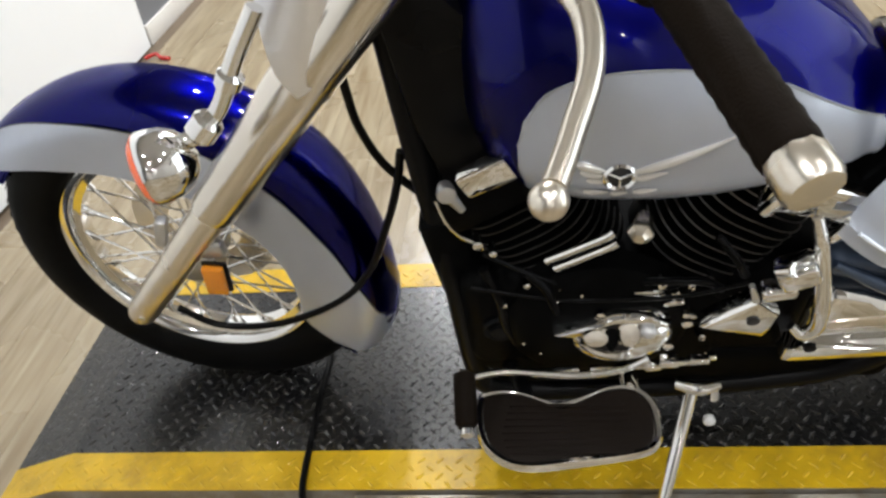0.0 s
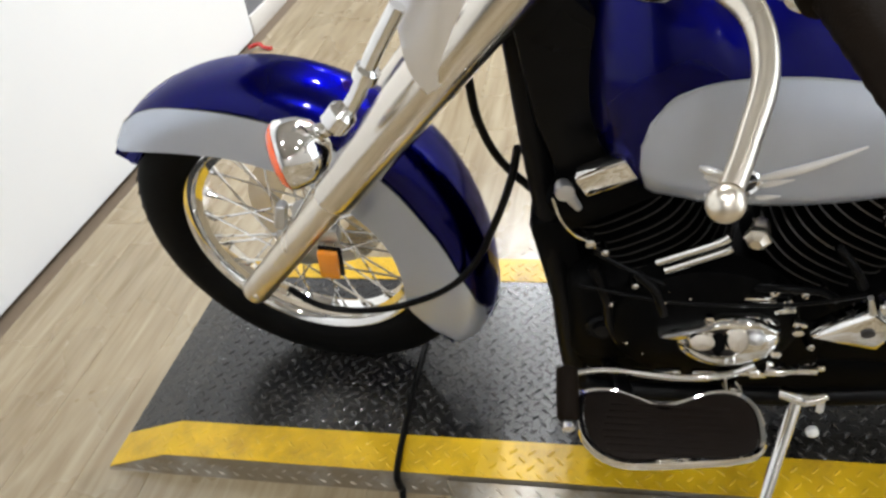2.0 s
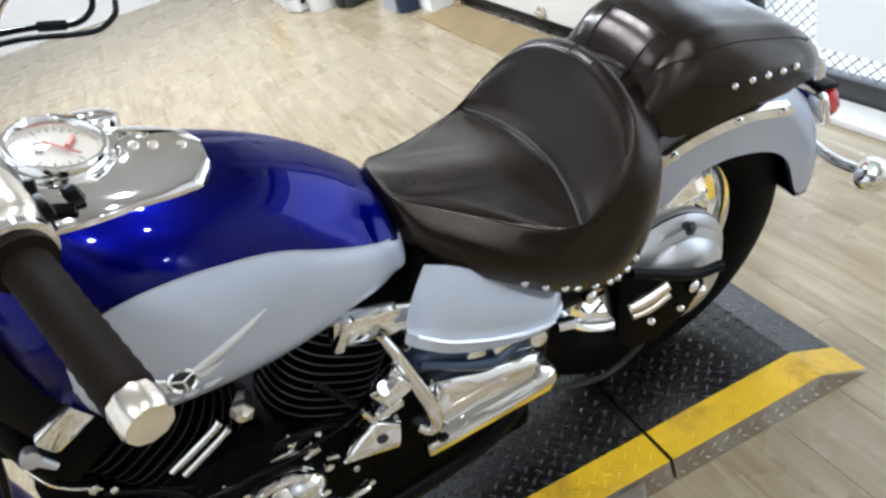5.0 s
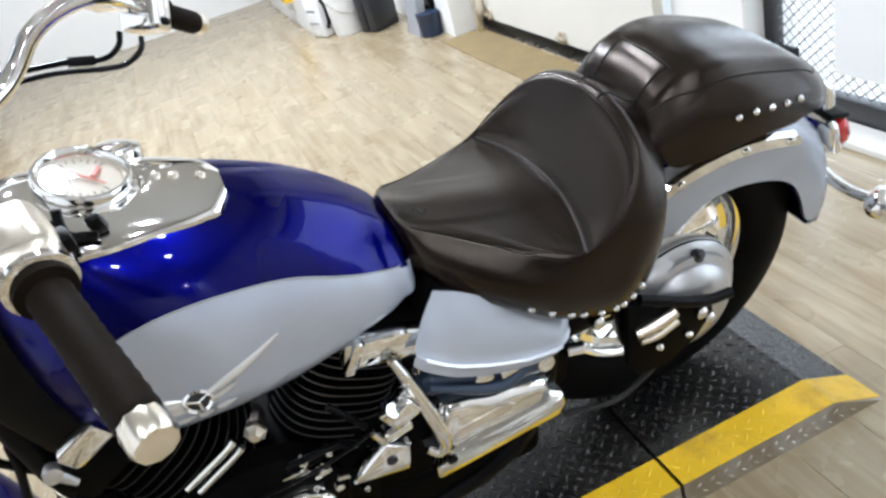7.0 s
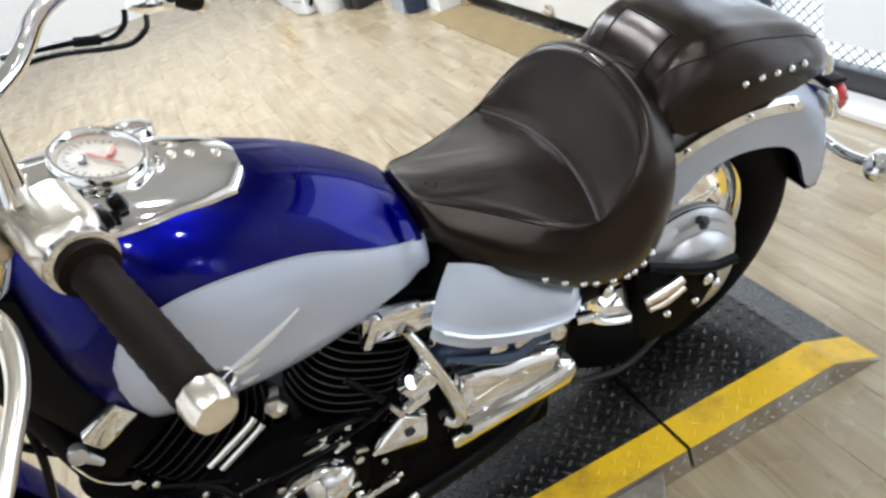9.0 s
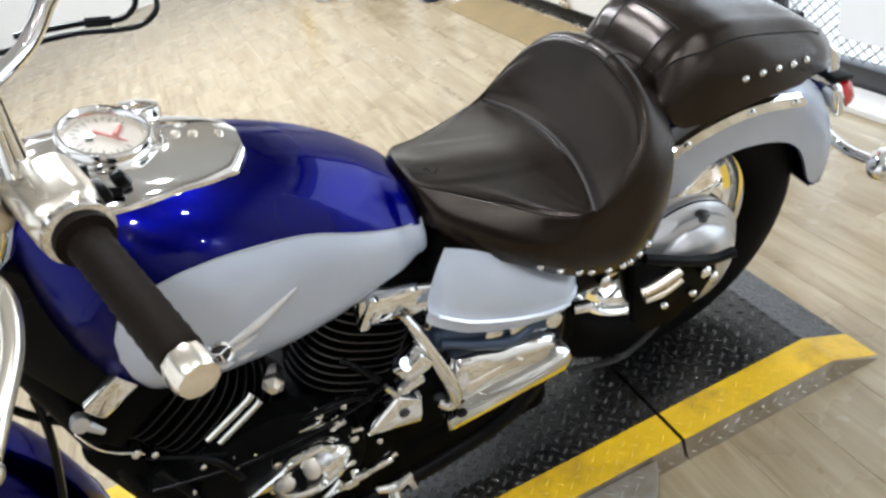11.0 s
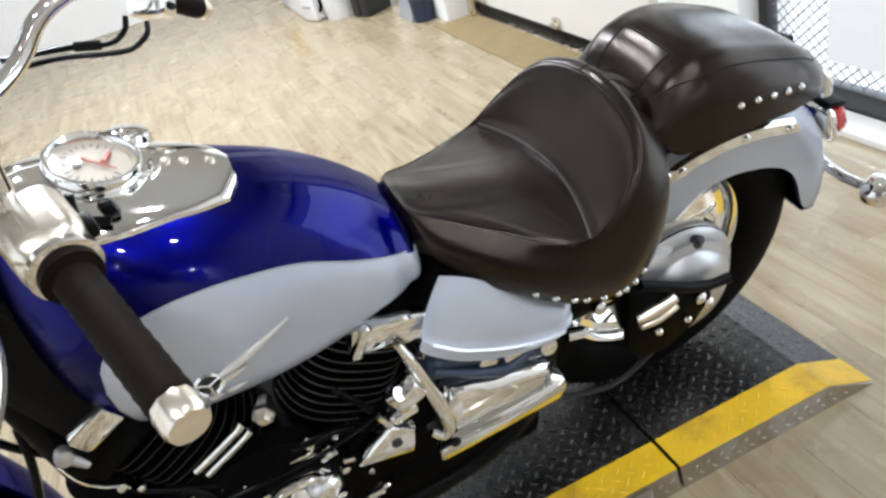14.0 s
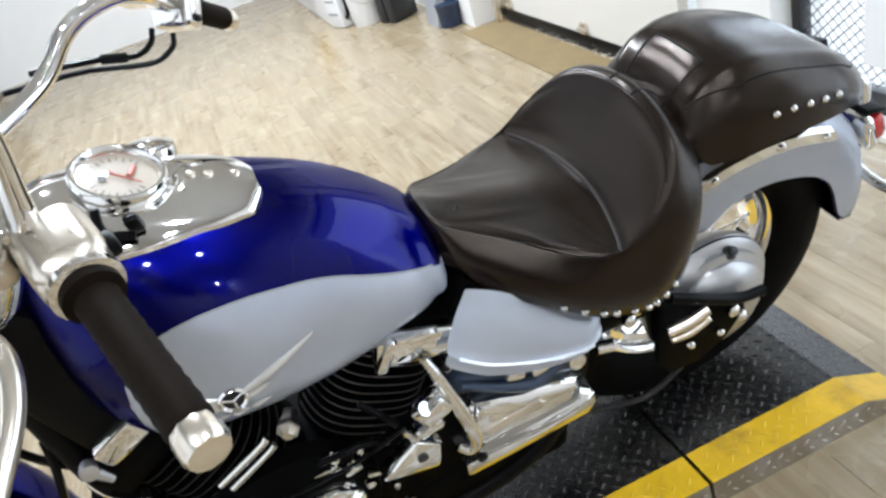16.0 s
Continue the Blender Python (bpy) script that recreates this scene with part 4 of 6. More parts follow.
add_lathe(bm, (1.098, -0.190, 0.36), (0, -1, 0), [(0, 0.01), (0.006, 0.009), (0.007, 0.003)], 8)
part("case_bolt", bm, M_BLACK, case)
bm = new_bm()
add_box(bm, (1.20, -0.128, 0.468), (0.23, 0.07, 0.05), 0.022, Matrix.Rotation(radians(20), 3, "Y"), 4)
add_tube(bm, [(1.10, -0.165, 0.515), (1.16, -0.170, 0.478), (1.21, -0.170, 0.452), (1.25, -0.168, 0.458), (1.29, -0.160, 0.47)], [0.006, 0.010, 0.012, 0.010, 0.006], 10)
bp("coil_cover", bm, plain("dark_blue_cover", (0.05, 0.07, 0.11), 0.25, 0.3), "dark blue-grey cover under the side panel")
for x, z in ((1.185, 0.495), (1.228, 0.483)):
    bm = new_bm()
    add_box(bm, (x, -0.176, z), (0.034, 0.012, 0.016), 0.006, Matrix.Rotation(radians(25 if x < 1.19 else -10), 3, "Y"))
    bp("chrome_clip", bm, M_CHROME, "small chrome clip")
bm = new_bm()
add_lathe(bm, (1.292, -0.165, 0.455), (0, -1, 0.2), [(-0.02, 0.012), (0, 0.016), (0.012, 0.015), (0.016, 0.006)], 14)
bp("case_cap", bm, M_CHROME, "small chrome cap")
cable_part("lower_wire", [(0.62, -0.15, 0.47), (0.75, -0.165, 0.455), (0.90, -0.17, 0.46), (1.0, -0.165, 0.48)], 0.003, M_BLACK, "thin black wire")

# silver side cover below the seat
COVER = [(0.0, 1.150, 0.676, 1.088, 0.574), (0.2, 1.190, 0.650, 1.140, 0.536), (0.4, 1.231, 0.614, 1.193, 0.507), (0.6, 1.273, 0.583, 1.245, 0.488), (0.8, 1.316, 0.552, 1.296, 0.481), (1.0, 1.358, 0.530, 1.340, 0.490)]
rows = []
for i in range(25):
    u = i / 24
    xt, zt, xb, zb = smooth_table(COVER, u)
    edge = min(1.0, 5 * u) * min(1.0, 7 * (1 - u))
    row = []
    for k in range(15):
        v = k / 14
        q = Vector((xt, -0.140, zt)).lerp(Vector((xb, -0.158, zb)), v)
        q.x -= 0.010 * math.sin(v * math.pi) * (1 - u) ** 3
        q.y -= 0.030 * math.sin(min(1.0, v * 1.15) * math.pi * 0.62) * (0.25 + 0.75 * edge ** 0.5)
        q.y -= 0.007 * max(0.0, math.exp(-((v - 0.80) / 0.06) ** 2))
        row.append(q)
    rows.append(row)
bm = new_bm()
skin(bm, rows, closed=False)
bmesh.ops.solidify(bm, geom=bm.faces[:], thickness=0.006)
cover = bp("side_cover", bm, M_SILVER, "curved silver-blue side cover under the seat")
bm = new_bm()
add_tube(bm, [r[11] + Vector((0, -0.0005, 0)) for r in rows[1:22:2]], 0.0032, 8, 3)
part("lower_ridge", bm, M_SILVER, cover)
bm = new_bm()
add_plate(bm, [(1.16, 0.66), (1.33, 0.52), (1.38, 0.48), (1.36, 0.30), (1.30, 0.25), (1.20, 0.46), (1.10, 0.58)], -0.02, 0.09, 0.01)
bp("battery_box", bm, M_ENGINE, "black box behind the side cover")

# fuel tank
TANK = [(0.620, 0.045, 0.770, 0.797, 0.885), (0.642, 0.097, 0.681, 0.750, 0.940), (0.686, 0.146, 0.616, 0.721, 0.966), (0.750, 0.170, 0.604, 0.704, 0.963), (0.840, 0.182, 0.600, 0.704, 0.935),
        (0.940, 0.173, 0.604, 0.693, 0.893), (1.040, 0.148, 0.617, 0.685, 0.837), (1.110, 0.115, 0.630, 0.670, 0.777), (1.142, 0.086, 0.640, 0.674, 0.738), (1.154, 0.032, 0.656, 0.684, 0.718)]
TN = 2.15


def tank_y(x, z, grow=0.0):
    w, zb, zc, zt = smooth_table(TANK, x)
    q = (z - zc) / ((zt - zc) if z > zc else (zc - zb))
    return (w + grow) * max(0.0, 1 - abs(q) ** TN) ** (1 / TN)


bm = new_bm()
rings = []
for x in np.linspace(0.620, 1.154, 54):
    w, zb, zc, zt = smooth_table(TANK, x)
    ring = []
    for k in range(48):
        a = 2 * math.pi * k / 48
        ca, sa = math.cos(a), math.sin(a)
        y = w * math.copysign(abs(ca) ** (2 / TN), ca)
        z = zc + ((zt - zc) if sa > 0 else (zc - zb)) * math.copysign(abs(sa) ** (2 / TN), sa)
        ring.append((x, y, z))
    rings.append(ring)
skin(bm, rings)
tank = bp("fuel_tank", bm, M_BLUE, "deep metallic blue fuel tank")
PANEL = [(0.697, 0.708, 0.738), (0.703, 0.676, 0.768), (0.716, 0.646, 0.794), (0.735, 0.624, 0.813), (0.770, 0.606, 0.830), (0.800, 0.603, 0.835), (0.853, 0.601, 0.834), (0.917, 0.604, 0.820), (0.983, 0.610, 0.796), (1.045, 0.619, 0.758), (1.100, 0.631, 0.723), (1.128, 0.640, 0.706), (1.150, 0.655, 0.694)]
for s in (-1, 1):
    bm, bm2, top_line = new_bm(), new_bm(), []
    rows = []
    for x in np.linspace(0.6975, 1.149, 56):
        lo, hi = smooth_table(PANEL, x)
        w, zb, zc, zt = smooth_table(TANK, x)
        lo = max(lo, zb + 0.002)
        row = [Vector((x, s * (tank_y(x, lo + (hi - lo) * k / 14) + 0.0022), lo + (hi - lo) * k / 14)) for k in range(15)]
        rows.append(row)
        top_line.append(row[-1] + Vector((0, s * 0.0005, 0.0005)))
    skin(bm, rows, closed=False)
    bmesh.ops.solidify(bm, geom=bm.faces[:], thickness=0.0012)
    part("tank_flank", bm, M_SILVER, tank, "silver-blue teardrop flank")
    add_tube(bm2, top_line[::3], 0.0013, 6, 3)
    part("pinstripe", bm2, M_PLASTIC_G, tank, "fine grey pinstripe")
    # winged badge of chrome
    cx, cz = 0.812, 0.712
    bm = new_bm()
    add_lathe(bm, (cx, s * (tank_y(cx, cz) + 0.001), cz), (0, s, 0.1), [(0, 0.016), (0.003, 0.015), (0.004, 0.002)], 24)
    badge = part("tank_badge", bm, M_DARKMETAL, tank, "chrome winged badge")
    for x0, x1, z0, z1, hh in ((0.762, 0.80, 0.728, 0.718, 0.005), (0.768, 0.80, 0.716, 0.711, 0.0045), (0.775, 0.80, 0.705, 0.704, 0.004), (0.825, 0.935, 0.718, 0.752, 0.0055), (0.828, 0.865, 0.708, 0.716, 0.004), (0.772, 0.80, 0.684, 0.685, 0.0035), (0.803, 0.822, 0.683, 0.684, 0.0035), (0.828, 0.855, 0.686, 0.689, 0.0035)):
        pts = [(x0 + (x1 - x0) * k / 5, z0 + (z1 - z0) * k / 5) for k in range(6)]
        bm = new_bm()
        add_tube(bm, [(x, s * (tank_y(x, z) + 0.004), z) for x, z in pts], [hh * 0.5, hh, hh, hh * 0.8, hh * 0.5, hh * 0.2], 8, 2)
        part("badge_feather", bm, M_BADGE, badge)
    bm = new_bm()
    n = Vector((0, s, 0.1)).normalized()
    add_ring(bm, (cx, s * (tank_y(cx, cz) + 0.006), cz), n, 0.0165, [(0.003, 0.0), (0, 0.003), (-0.003, 0), (0, -0.003)], 28)
    for k in range(3):
        a = 2 * math.pi * k / 3 + 0.5
        add_tube(bm, [(cx, s * (tank_y(cx, cz) + 0.007), cz), (cx + 0.015 * math.cos(a), s * (tank_y(cx, cz) + 0.007), cz + 0.015 * math.sin(a))], 0.002, 6)
    part("badge_roundel", bm, M_CHROME, badge)

# instrument console on the tank
CON = [(0.665, 0.060, 0.0), (0.69, 0.088, 0.0), (0.74, 0.102, 0.0), (0.80, 0.100, -0.004), (0.86, 0.083, -0.011), (0.91, 0.067, -0.014), (0.936, 0.050, -0.016), (0.947, 0.026, -0.018)]


GN = Vector((0.36, -0.12, 0.92)).normalized()
GC = Vector((0.799, -0.008, 0.9640))


def tank_top(x, y):
    """Height of the tank's upper surface."""
    w, zb, zc, zt = smooth_table(TANK, x)
    return zc + (zt - zc) * max(0.0, 1 - min(1.0, abs(y) / w) ** TN) ** (1 / TN)


rings = []
for x in np.linspace(0.665, 0.947, 34):
    w, mid_y = smooth_table(CON, x)
    ring = []
    for k in range(25):
        u = -1 + k / 12
        y = mid_y + w * math.copysign(abs(math.sin(u * math.pi / 2)) ** 0.9, u)
        z = tank_top(x, y) + 0.004 + 0.006 * (1 - abs(u) ** 3)
        if math.hypot(x - GC.x, y - GC.y) < 0.058:
            z = max(tank_top(x, y) + 0.001, min(z, GC.z - (0.012 + GN.x * (x - GC.x) + GN.y * (y - GC.y)) / GN.z))
        ring.append(Vector((x, y, z)))
    low = [q - Vector((0, 0, 0.02)) for q in reversed(ring)]
    rings.append(ring + low)
bm = new_bm()
skin(bm, rings)
console = bp("instrument_console", bm, M_CHROME, "chrome instrument console on the tank")
bm = new_bm()
add_lathe(bm, GC, GN, [(-0.05, 0.057), (-0.006, 0.0570), (-0.004, 0.0550), (0.0, 0.0575), (0.004, 0.0570), (0.008, 0.054), (0.0085, 0.051), (0.004, 0.0475), (-0.002, 0.046), (-0.006, 0.045)], 48)
gauge = part("speedometer", bm, M_CHROME, console, "round chrome speedometer with a cream dial")
bm = new_bm()
add_lathe(bm, GC, GN, [(-0.006, 0.0455), (-0.004, 0.045), (-0.0035, 0.001)], 48)
part("dial", bm, M_DIAL, gauge, "cream dial face")
gx, gy, gz = frame_of(GN)
bm = new_bm()
for k in range(21):
    a = radians(-225 + 270 * k / 20)
    long = 0.009 if k % 2 == 0 else 0.005
    d = gx * math.sin(a) + gy * math.cos(a)
    c = GC + GN * -0.0022 + d * (0.039 - long / 2)
    t = GN.cross(d)
    vs = [bm.verts.new(c + d * (long / 2) * i + t * 0.0008 * j) for i, j in ((-1, -1), (1, -1), (1, 1), (-1, 1))]
    bm.faces.new(vs)
part("dial_marks", bm, M_INK, gauge)
bm = new_bm()
add_tube(bm, [GC - gx * 0.012 + gy * 0.008, GC + gx * 0.025 - gy * 0.017], [0.0022, 0.001], 6)
add_tube(bm, [GC - GN * 0.001 + gx * 0.02 + gy * 0.016, GC - GN * 0.001 + gx * 0.012 - gy * 0.002], [0.004, 0.004], 6)
part("needle", bm, M_REDINK, gauge, "red pointer")
bm = new_bm()
add_box(bm, GC - GN * 0.0015 - gx * 0.018, (0.018, 0.009, 0.0012), 0.0, Matrix((gy, gx, gz)).transposed())
part("odometer_window", bm, M_INK, gauge)
bm = new_bm()
add_lathe(bm, GC, GN, [(0.0005, 0.046), (0.002, 0.026), (0.0025, 0.001)], 40)
glass = part("gauge_glass", bm, M_GLASS, gauge, "clear gauge glass")
glass.visible_shadow = False
bm = new_bm()
add_box(bm, (0.803, -0.098, 0.950), (0.020, 0.014, 0.036), 0.007, Matrix.Rotation(radians(28), 3, "X"))
part("ignition_lock", bm, M_BLACK, console, "black ignition lock")
for pts, r in (([(0.774, -0.098, 0.985), (0.770, -0.105, 0.965), (0.773, -0.106, 0.950), (0.785, -0.106, 0.946), (0.80, -0.108, 0.94)], 0.006), ([(0.765, -0.10, 0.975), (0.768, -0.108, 0.955), (0.765, -0.12, 0.925)], 0.005)):
    bm = new_bm()
    add_tube(bm, pts, r, 8)
    part("console_wire", bm, M_BLACK, console, "black wire beside the gauge")
bm = new_bm()
for x, y in ((0.875, 0.0), (0.895, 0.0), (0.925, 0.0)):
    add_lathe(bm, (x, y - 0.012, tank_top(x, 0.0) + 0.010), GN, [(-0.01, 0.006), (0.002, 0.006), (0.004, 0.002)], 12)
part("indicator_studs", bm, M_SATIN, console)
bm = new_bm()
add_lathe(bm, (0.832, 0.078, 0.934), (0.2, 0.2, 0.95), [(-0.03, 0.036), (0.0, 0.037), (0.007, 0.035), (0.013, 0.02), (0.014, 0.002)], 32)
part("fuel_cap", bm, M_CHROME, tank, "round chrome fuel cap")

# handlebar, controls and grips
bm = new_bm()
add_tube(bm, [(0.775, -0.34, 1.085), (0.72, -0.26, 1.10), (0.64, -0.16, 1.09), (0.595, -0.08, 1.04), (0.59, 0.0, 1.02), (0.62, 0.07, 1.02), (0.70, 0.15, 1.03), (0.735, 0.18, 1.045), (0.773, 0.20, 1.076), (0.816, 0.215, 1.09), (0.863, 0.235, 1.085), (0.895, 0.275, 1.05), (0.93, 0.33, 1.003)], 0.0125, 16, 8)
bar = bp("handlebar", bm, M_CHROME, "wide chrome handlebar")
bar.location = (0.024, 0.0, -0.006)
LG0, LG1 = Vector((0.778, -0.372, 1.078)), Vector((0.830, -0.542, 1.052))
RG0, RG1 = Vector((0.935, 0.335, 1.000)), Vector((0.988, 0.415, 0.932))
for g0, g1, nm in ((LG0, LG1, "left"), (RG0, RG1, "right")):
    d = (g1 - g0).normalized()
    ln = (g1 - g0).length
    bm = new_bm()
    prof = [(-0.012, 0.021), (-0.008, 0.025), (0.0, 0.025), (0.003, 0.0165)]
    for k in range(22):
        prof.append((0.005 + (ln - 0.03) * k / 21, 0.0184 - 0.0009 * (k % 2)))
    prof.append((ln - 0.024, 0.016))
    add_lathe(bm, g0, d, prof, 24)
    grip = part("grip", bm, M_GRIP, bar, "ribbed black rubber grip")
    bm = new_bm()
    add_lathe(bm, g0, d, [(ln - 0.026, 0.014), (ln - 0.025, 0.0170), (ln - 0.022, 0.0178), (ln - 0.005, 0.0178), (ln - 0.001, 0.0160), (ln, 0.010), (ln - 0.0005, 0.003)], 10)
    part("bar_end", bm, M_SATIN, grip, "satin aluminium bar end")
# left switch housing, clutch perch and lever
d = (LG1 - LG0).normalized()
bm = new_bm()
rotL = Matrix((d, Vector((-d.y, d.x, 0)).normalized(), d.cross(Vector((-d.y, d.x, 0)).normalized()))).transposed()
add_box(bm, LG0 - d * 0.058, (0.085, 0.064, 0.06), 0.02, rotL, 4)
sw = part("switch_housing", bm, M_SATIN, bar, "polished switch housing")
bm = new_bm()
add_lathe(bm, LG0 - d * 0.018, d, [(-0.004, 0.024), (0, 0.03), (0.006, 0.03), (0.009, 0.024)], 28)
part("housing_collar", bm, M_CHROME, sw)
bm = new_bm()
add_box(bm, LG0 - d * 0.045 + Vector((0.03, 0.0, 0.006)), (0.022, 0.02, 0.016), 0.004, rotL)
part("switch", bm, M_BLACK, sw)
bm = new_bm()
add_lathe(bm, LG0 - d * 0.11 + Vector((-0.025, 0.0, 0.005)), d, [(-0.02, 0.02), (-0.012, 0.026), (0.02, 0.027), (0.03, 0.02)], 20)
add_box(bm, LG0 - d * 0.10 + Vector((-0.06, -0.005, 0.0)), (0.06, 0.03, 0.03), 0.01, rotL)
add_lathe(bm, (0.678, -0.295, 1.092), (0.35, 0.3, 0.9), [(-0.06, 0.004), (-0.052, 0.022), (-0.03, 0.04), (0.0, 0.048), (0.03, 0.04), (0.052, 0.02), (0.058, 0.003)], 28)
perch = part("clutch_perch", bm, M_CHROME, bar, "chrome clutch lever perch")
bm = new_bm()
add_tube(bm, [(0.665, -0.335, 1.085), (0.69, -0.375, 1.098), (0.718, -0.42, 1.096), (0.722, -0.47, 1.088), (0.708, -0.52, 1.078), (0.698, -0.548, 1.072)], [0.011, 0.0105, 0.0092, 0.0078, 0.007, 0.007], 14, 8)
lever = part("clutch_lever", bm, M_SATIN, perch, "curved satin aluminium clutch lever")
bm = new_bm()
bmesh.ops.create_uvsphere(bm, u_segments=20, v_segments=14, radius=0.0105, matrix=Matrix.Translation((0.695, -0.556, 1.070)))
part("lever_ball", bm, M_SATIN, lever)
# left mirror: chrome back on a stem
bm = new_bm()
add_tube(bm, [(0.745, -0.30, 1.12), (0.752, -0.30, 1.15), (0.762, -0.30, 1.20), (0.775, -0.31, 1.30), (0.785, -0.32, 1.36)], [0.014, 0.011, 0.009, 0.008, 0.008], 12)
mirror = part("mirror_stem", bm, M_CHROME, bar, "chrome mirror stem")
# right switch housing with red stop switch
d = (RG1 - RG0).normalized()
side = Vector((-d.y, d.x, 0)).normalized()
rotR = Matrix((d, side, d.cross(side))).transposed()
bm = new_bm()
add_box(bm, RG0 - d * 0.042, (0.05, 0.062, 0.07), 0.01, rotR, 3)
sw2 = part("switch_housing", bm, M_CHROME, bar, "polished switch housing with a red stop switch")
bm = new_bm()
add_box(bm, RG0 - d * 0.042 + d.cross(side) * 0.038, (0.022, 0.03, 0.016), 0.004, rotR)
part("stop_switch", bm, M_REDINK, sw2, "red stop switch")
bm = new_bm()
add_box(bm, RG0 - d * 0.04 - side * 0.03 - d.cross(side) * 0.02, (0.018, 0.012, 0.012), 0.004, rotR)
part("starter_button", bm, M_BLACK, sw2)
bm = new_bm()
add_box(bm, RG0 - d * 0.10 + Vector((-0.02, 0.03, 0.01)), (0.06, 0.06, 0.045), 0.01, rotR, 3)
part("brake_reservoir", bm, M_CHROME, bar, "chrome brake reservoir")
for k, (dz, kink) in enumerate(((0.0, 0.0), (-0.02, 0.02))):
    bm = new_bm()
    if k == 0:
        add_tube(bm, [(0.896, 0.27, 1.0), (0.888, 0.255, 0.988), (0.862, 0.25, 0.978), (0.83, 0.25, 0.982), (0.76, 0.25, 1.0), (0.66, 0.22, 1.02)], 0.0042, 8)
    else:
        add_tube(bm, [(0.872, 0.265, 1.02), (0.862, 0.255, 1.004), (0.836, 0.25, 0.996), (0.79, 0.25, 1.008), (0.70, 0.23, 1.03)], 0.0042, 8)
        add_tube(bm, [(0.825, 0.25, 0.998), (0.79, 0.25, 1.008)], 0.0075, 8)
    part("throttle_cable", bm, M_BLACK, bar, "black throttle cable")
bm = new_bm()
add_box(bm, (0.60, 0, 1.0), (0.06, 0.10, 0.05), 0.014)
add_tube(bm, [(0.595, -0.05, 1.03), (0.555, -0.05, 0.93)], 0.018, 14)
add_tube(bm, [(0.595, 0.05, 1.03), (0.555, 0.05, 0.93)], 0.018, 14)
part("bar_riser", bm, M_CHROME, bar, "chrome handlebar risers")

GROUP["at"] = Vector((-0.002, 0.0, 0.0))
# rider seat: rows round the seat from nose to back, each (rim, bulge, lower edge) as (x, y, z)
SEAT = [((1.150, 0.000, 0.748), (1.134, 0.000, 0.738), (1.134, 0.000, 0.705)),
        ((1.160, 0.045, 0.733), (1.150, 0.072, 0.708), (1.150, 0.070, 0.668)),
        ((1.205, 0.068, 0.714), (1.198, 0.118, 0.680), (1.192, 0.118, 0.628)),
        ((1.258, 0.105, 0.694), (1.262, 0.163, 0.650), (1.258, 0.158, 0.592)),
        ((1.312, 0.155, 0.674), (1.334, 0.198, 0.622), (1.328, 0.186, 0.552)),
        ((1.374, 0.192, 0.666), (1.405, 0.214, 0.610), (1.400, 0.196, 0.526)),
        ((1.424, 0.190, 0.700), (1.456, 0.210, 0.640), (1.450, 0.194, 0.535)),
        ((1.462, 0.172, 0.735), (1.504, 0.188, 0.685), (1.496, 0.180, 0.570)),
        ((1.484, 0.138, 0.762), (1.533, 0.150, 0.719), (1.526, 0.145, 0.610)),
        ((1.494, 0.094, 0.780), (1.548, 0.100, 0.741), (1.542, 0.096, 0.640)),
        ((1.498, 0.047, 0.790), (1.556, 0.050, 0.753), (1.550, 0.048, 0.655)),
        ((1.499, 0.000, 0.794), (1.558, 0.000, 0.757), (1.552, 0.000, 0.660))]
CREASE = 5
round_half = []
for i in range(3):
    ends = [Vector((SEAT[k][i][0], -SEAT[k][i][1], SEAT[k][i][2])) for k in (1, -2)]
    round_half.append(smooth_path([ends[0]] + [row[i] for row in SEAT] + [ends[1]], 8)[8:-8])
half_n = len(round_half[0])


def crease_at(y):
    """The sewn crease between the seat and its raised back."""
    q = (y / 0.196) ** 2
    return Vector((1.414 - 0.042 * q, y, 0.675 - 0.011 * q))


RIM_XY = np.array([(q.x, q.y * side) for side in (-1, 1) for q in round_half[0]])


def dish(q, deep):
    """How far the padding sinks at q, by its distance from the rim."""
    d = float(np.min(np.hypot(RIM_XY[:, 0] - q.x, RIM_XY[:, 1] - q.y)))
    return deep * (1 - math.exp(-(d / 0.045) ** 1.6))


def seat_profile(k, side):
    """From the crease out over the rim and down to the lower edge."""
    s = k / 8
    rim, out, low = (Vector((c[k].x, c[k].y * side, c[k].z)) for c in round_half)
    behind = max(0.0, min(1.0, (s - CREASE) / 3.0))
    start = crease_at(max(-0.190, min(0.190, rim.y * 0.985)))
    deep = 0.012 - 0.007 * behind
    inner = []
    for f in (0.0, 0.12, 0.30, 0.48, 0.66, 0.84):
        q = start.lerp(rim, f)
        q.z -= dish(q, deep) * min(1.0, f / 0.25)
        inner.append(q)
    shoulder = rim.lerp(out, 0.40) + Vector((0, 0, 0.011 + 0.007 * behind))
    belly = out.lerp(low, 0.5) + Vector((out.x - 1.39, out.y, 0)).normalized() * 0.006
    line = smooth_path(inner + [rim + Vector((0, 0, 0.002)), shoulder, out, belly, low], 4)
    for i in range(20):
        d = (line[i] - start).length
        line[i].z -= 0.004 * math.exp(-(d / 0.010) ** 2) * min(1.0, (rim - start).length / 0.05)
    return line


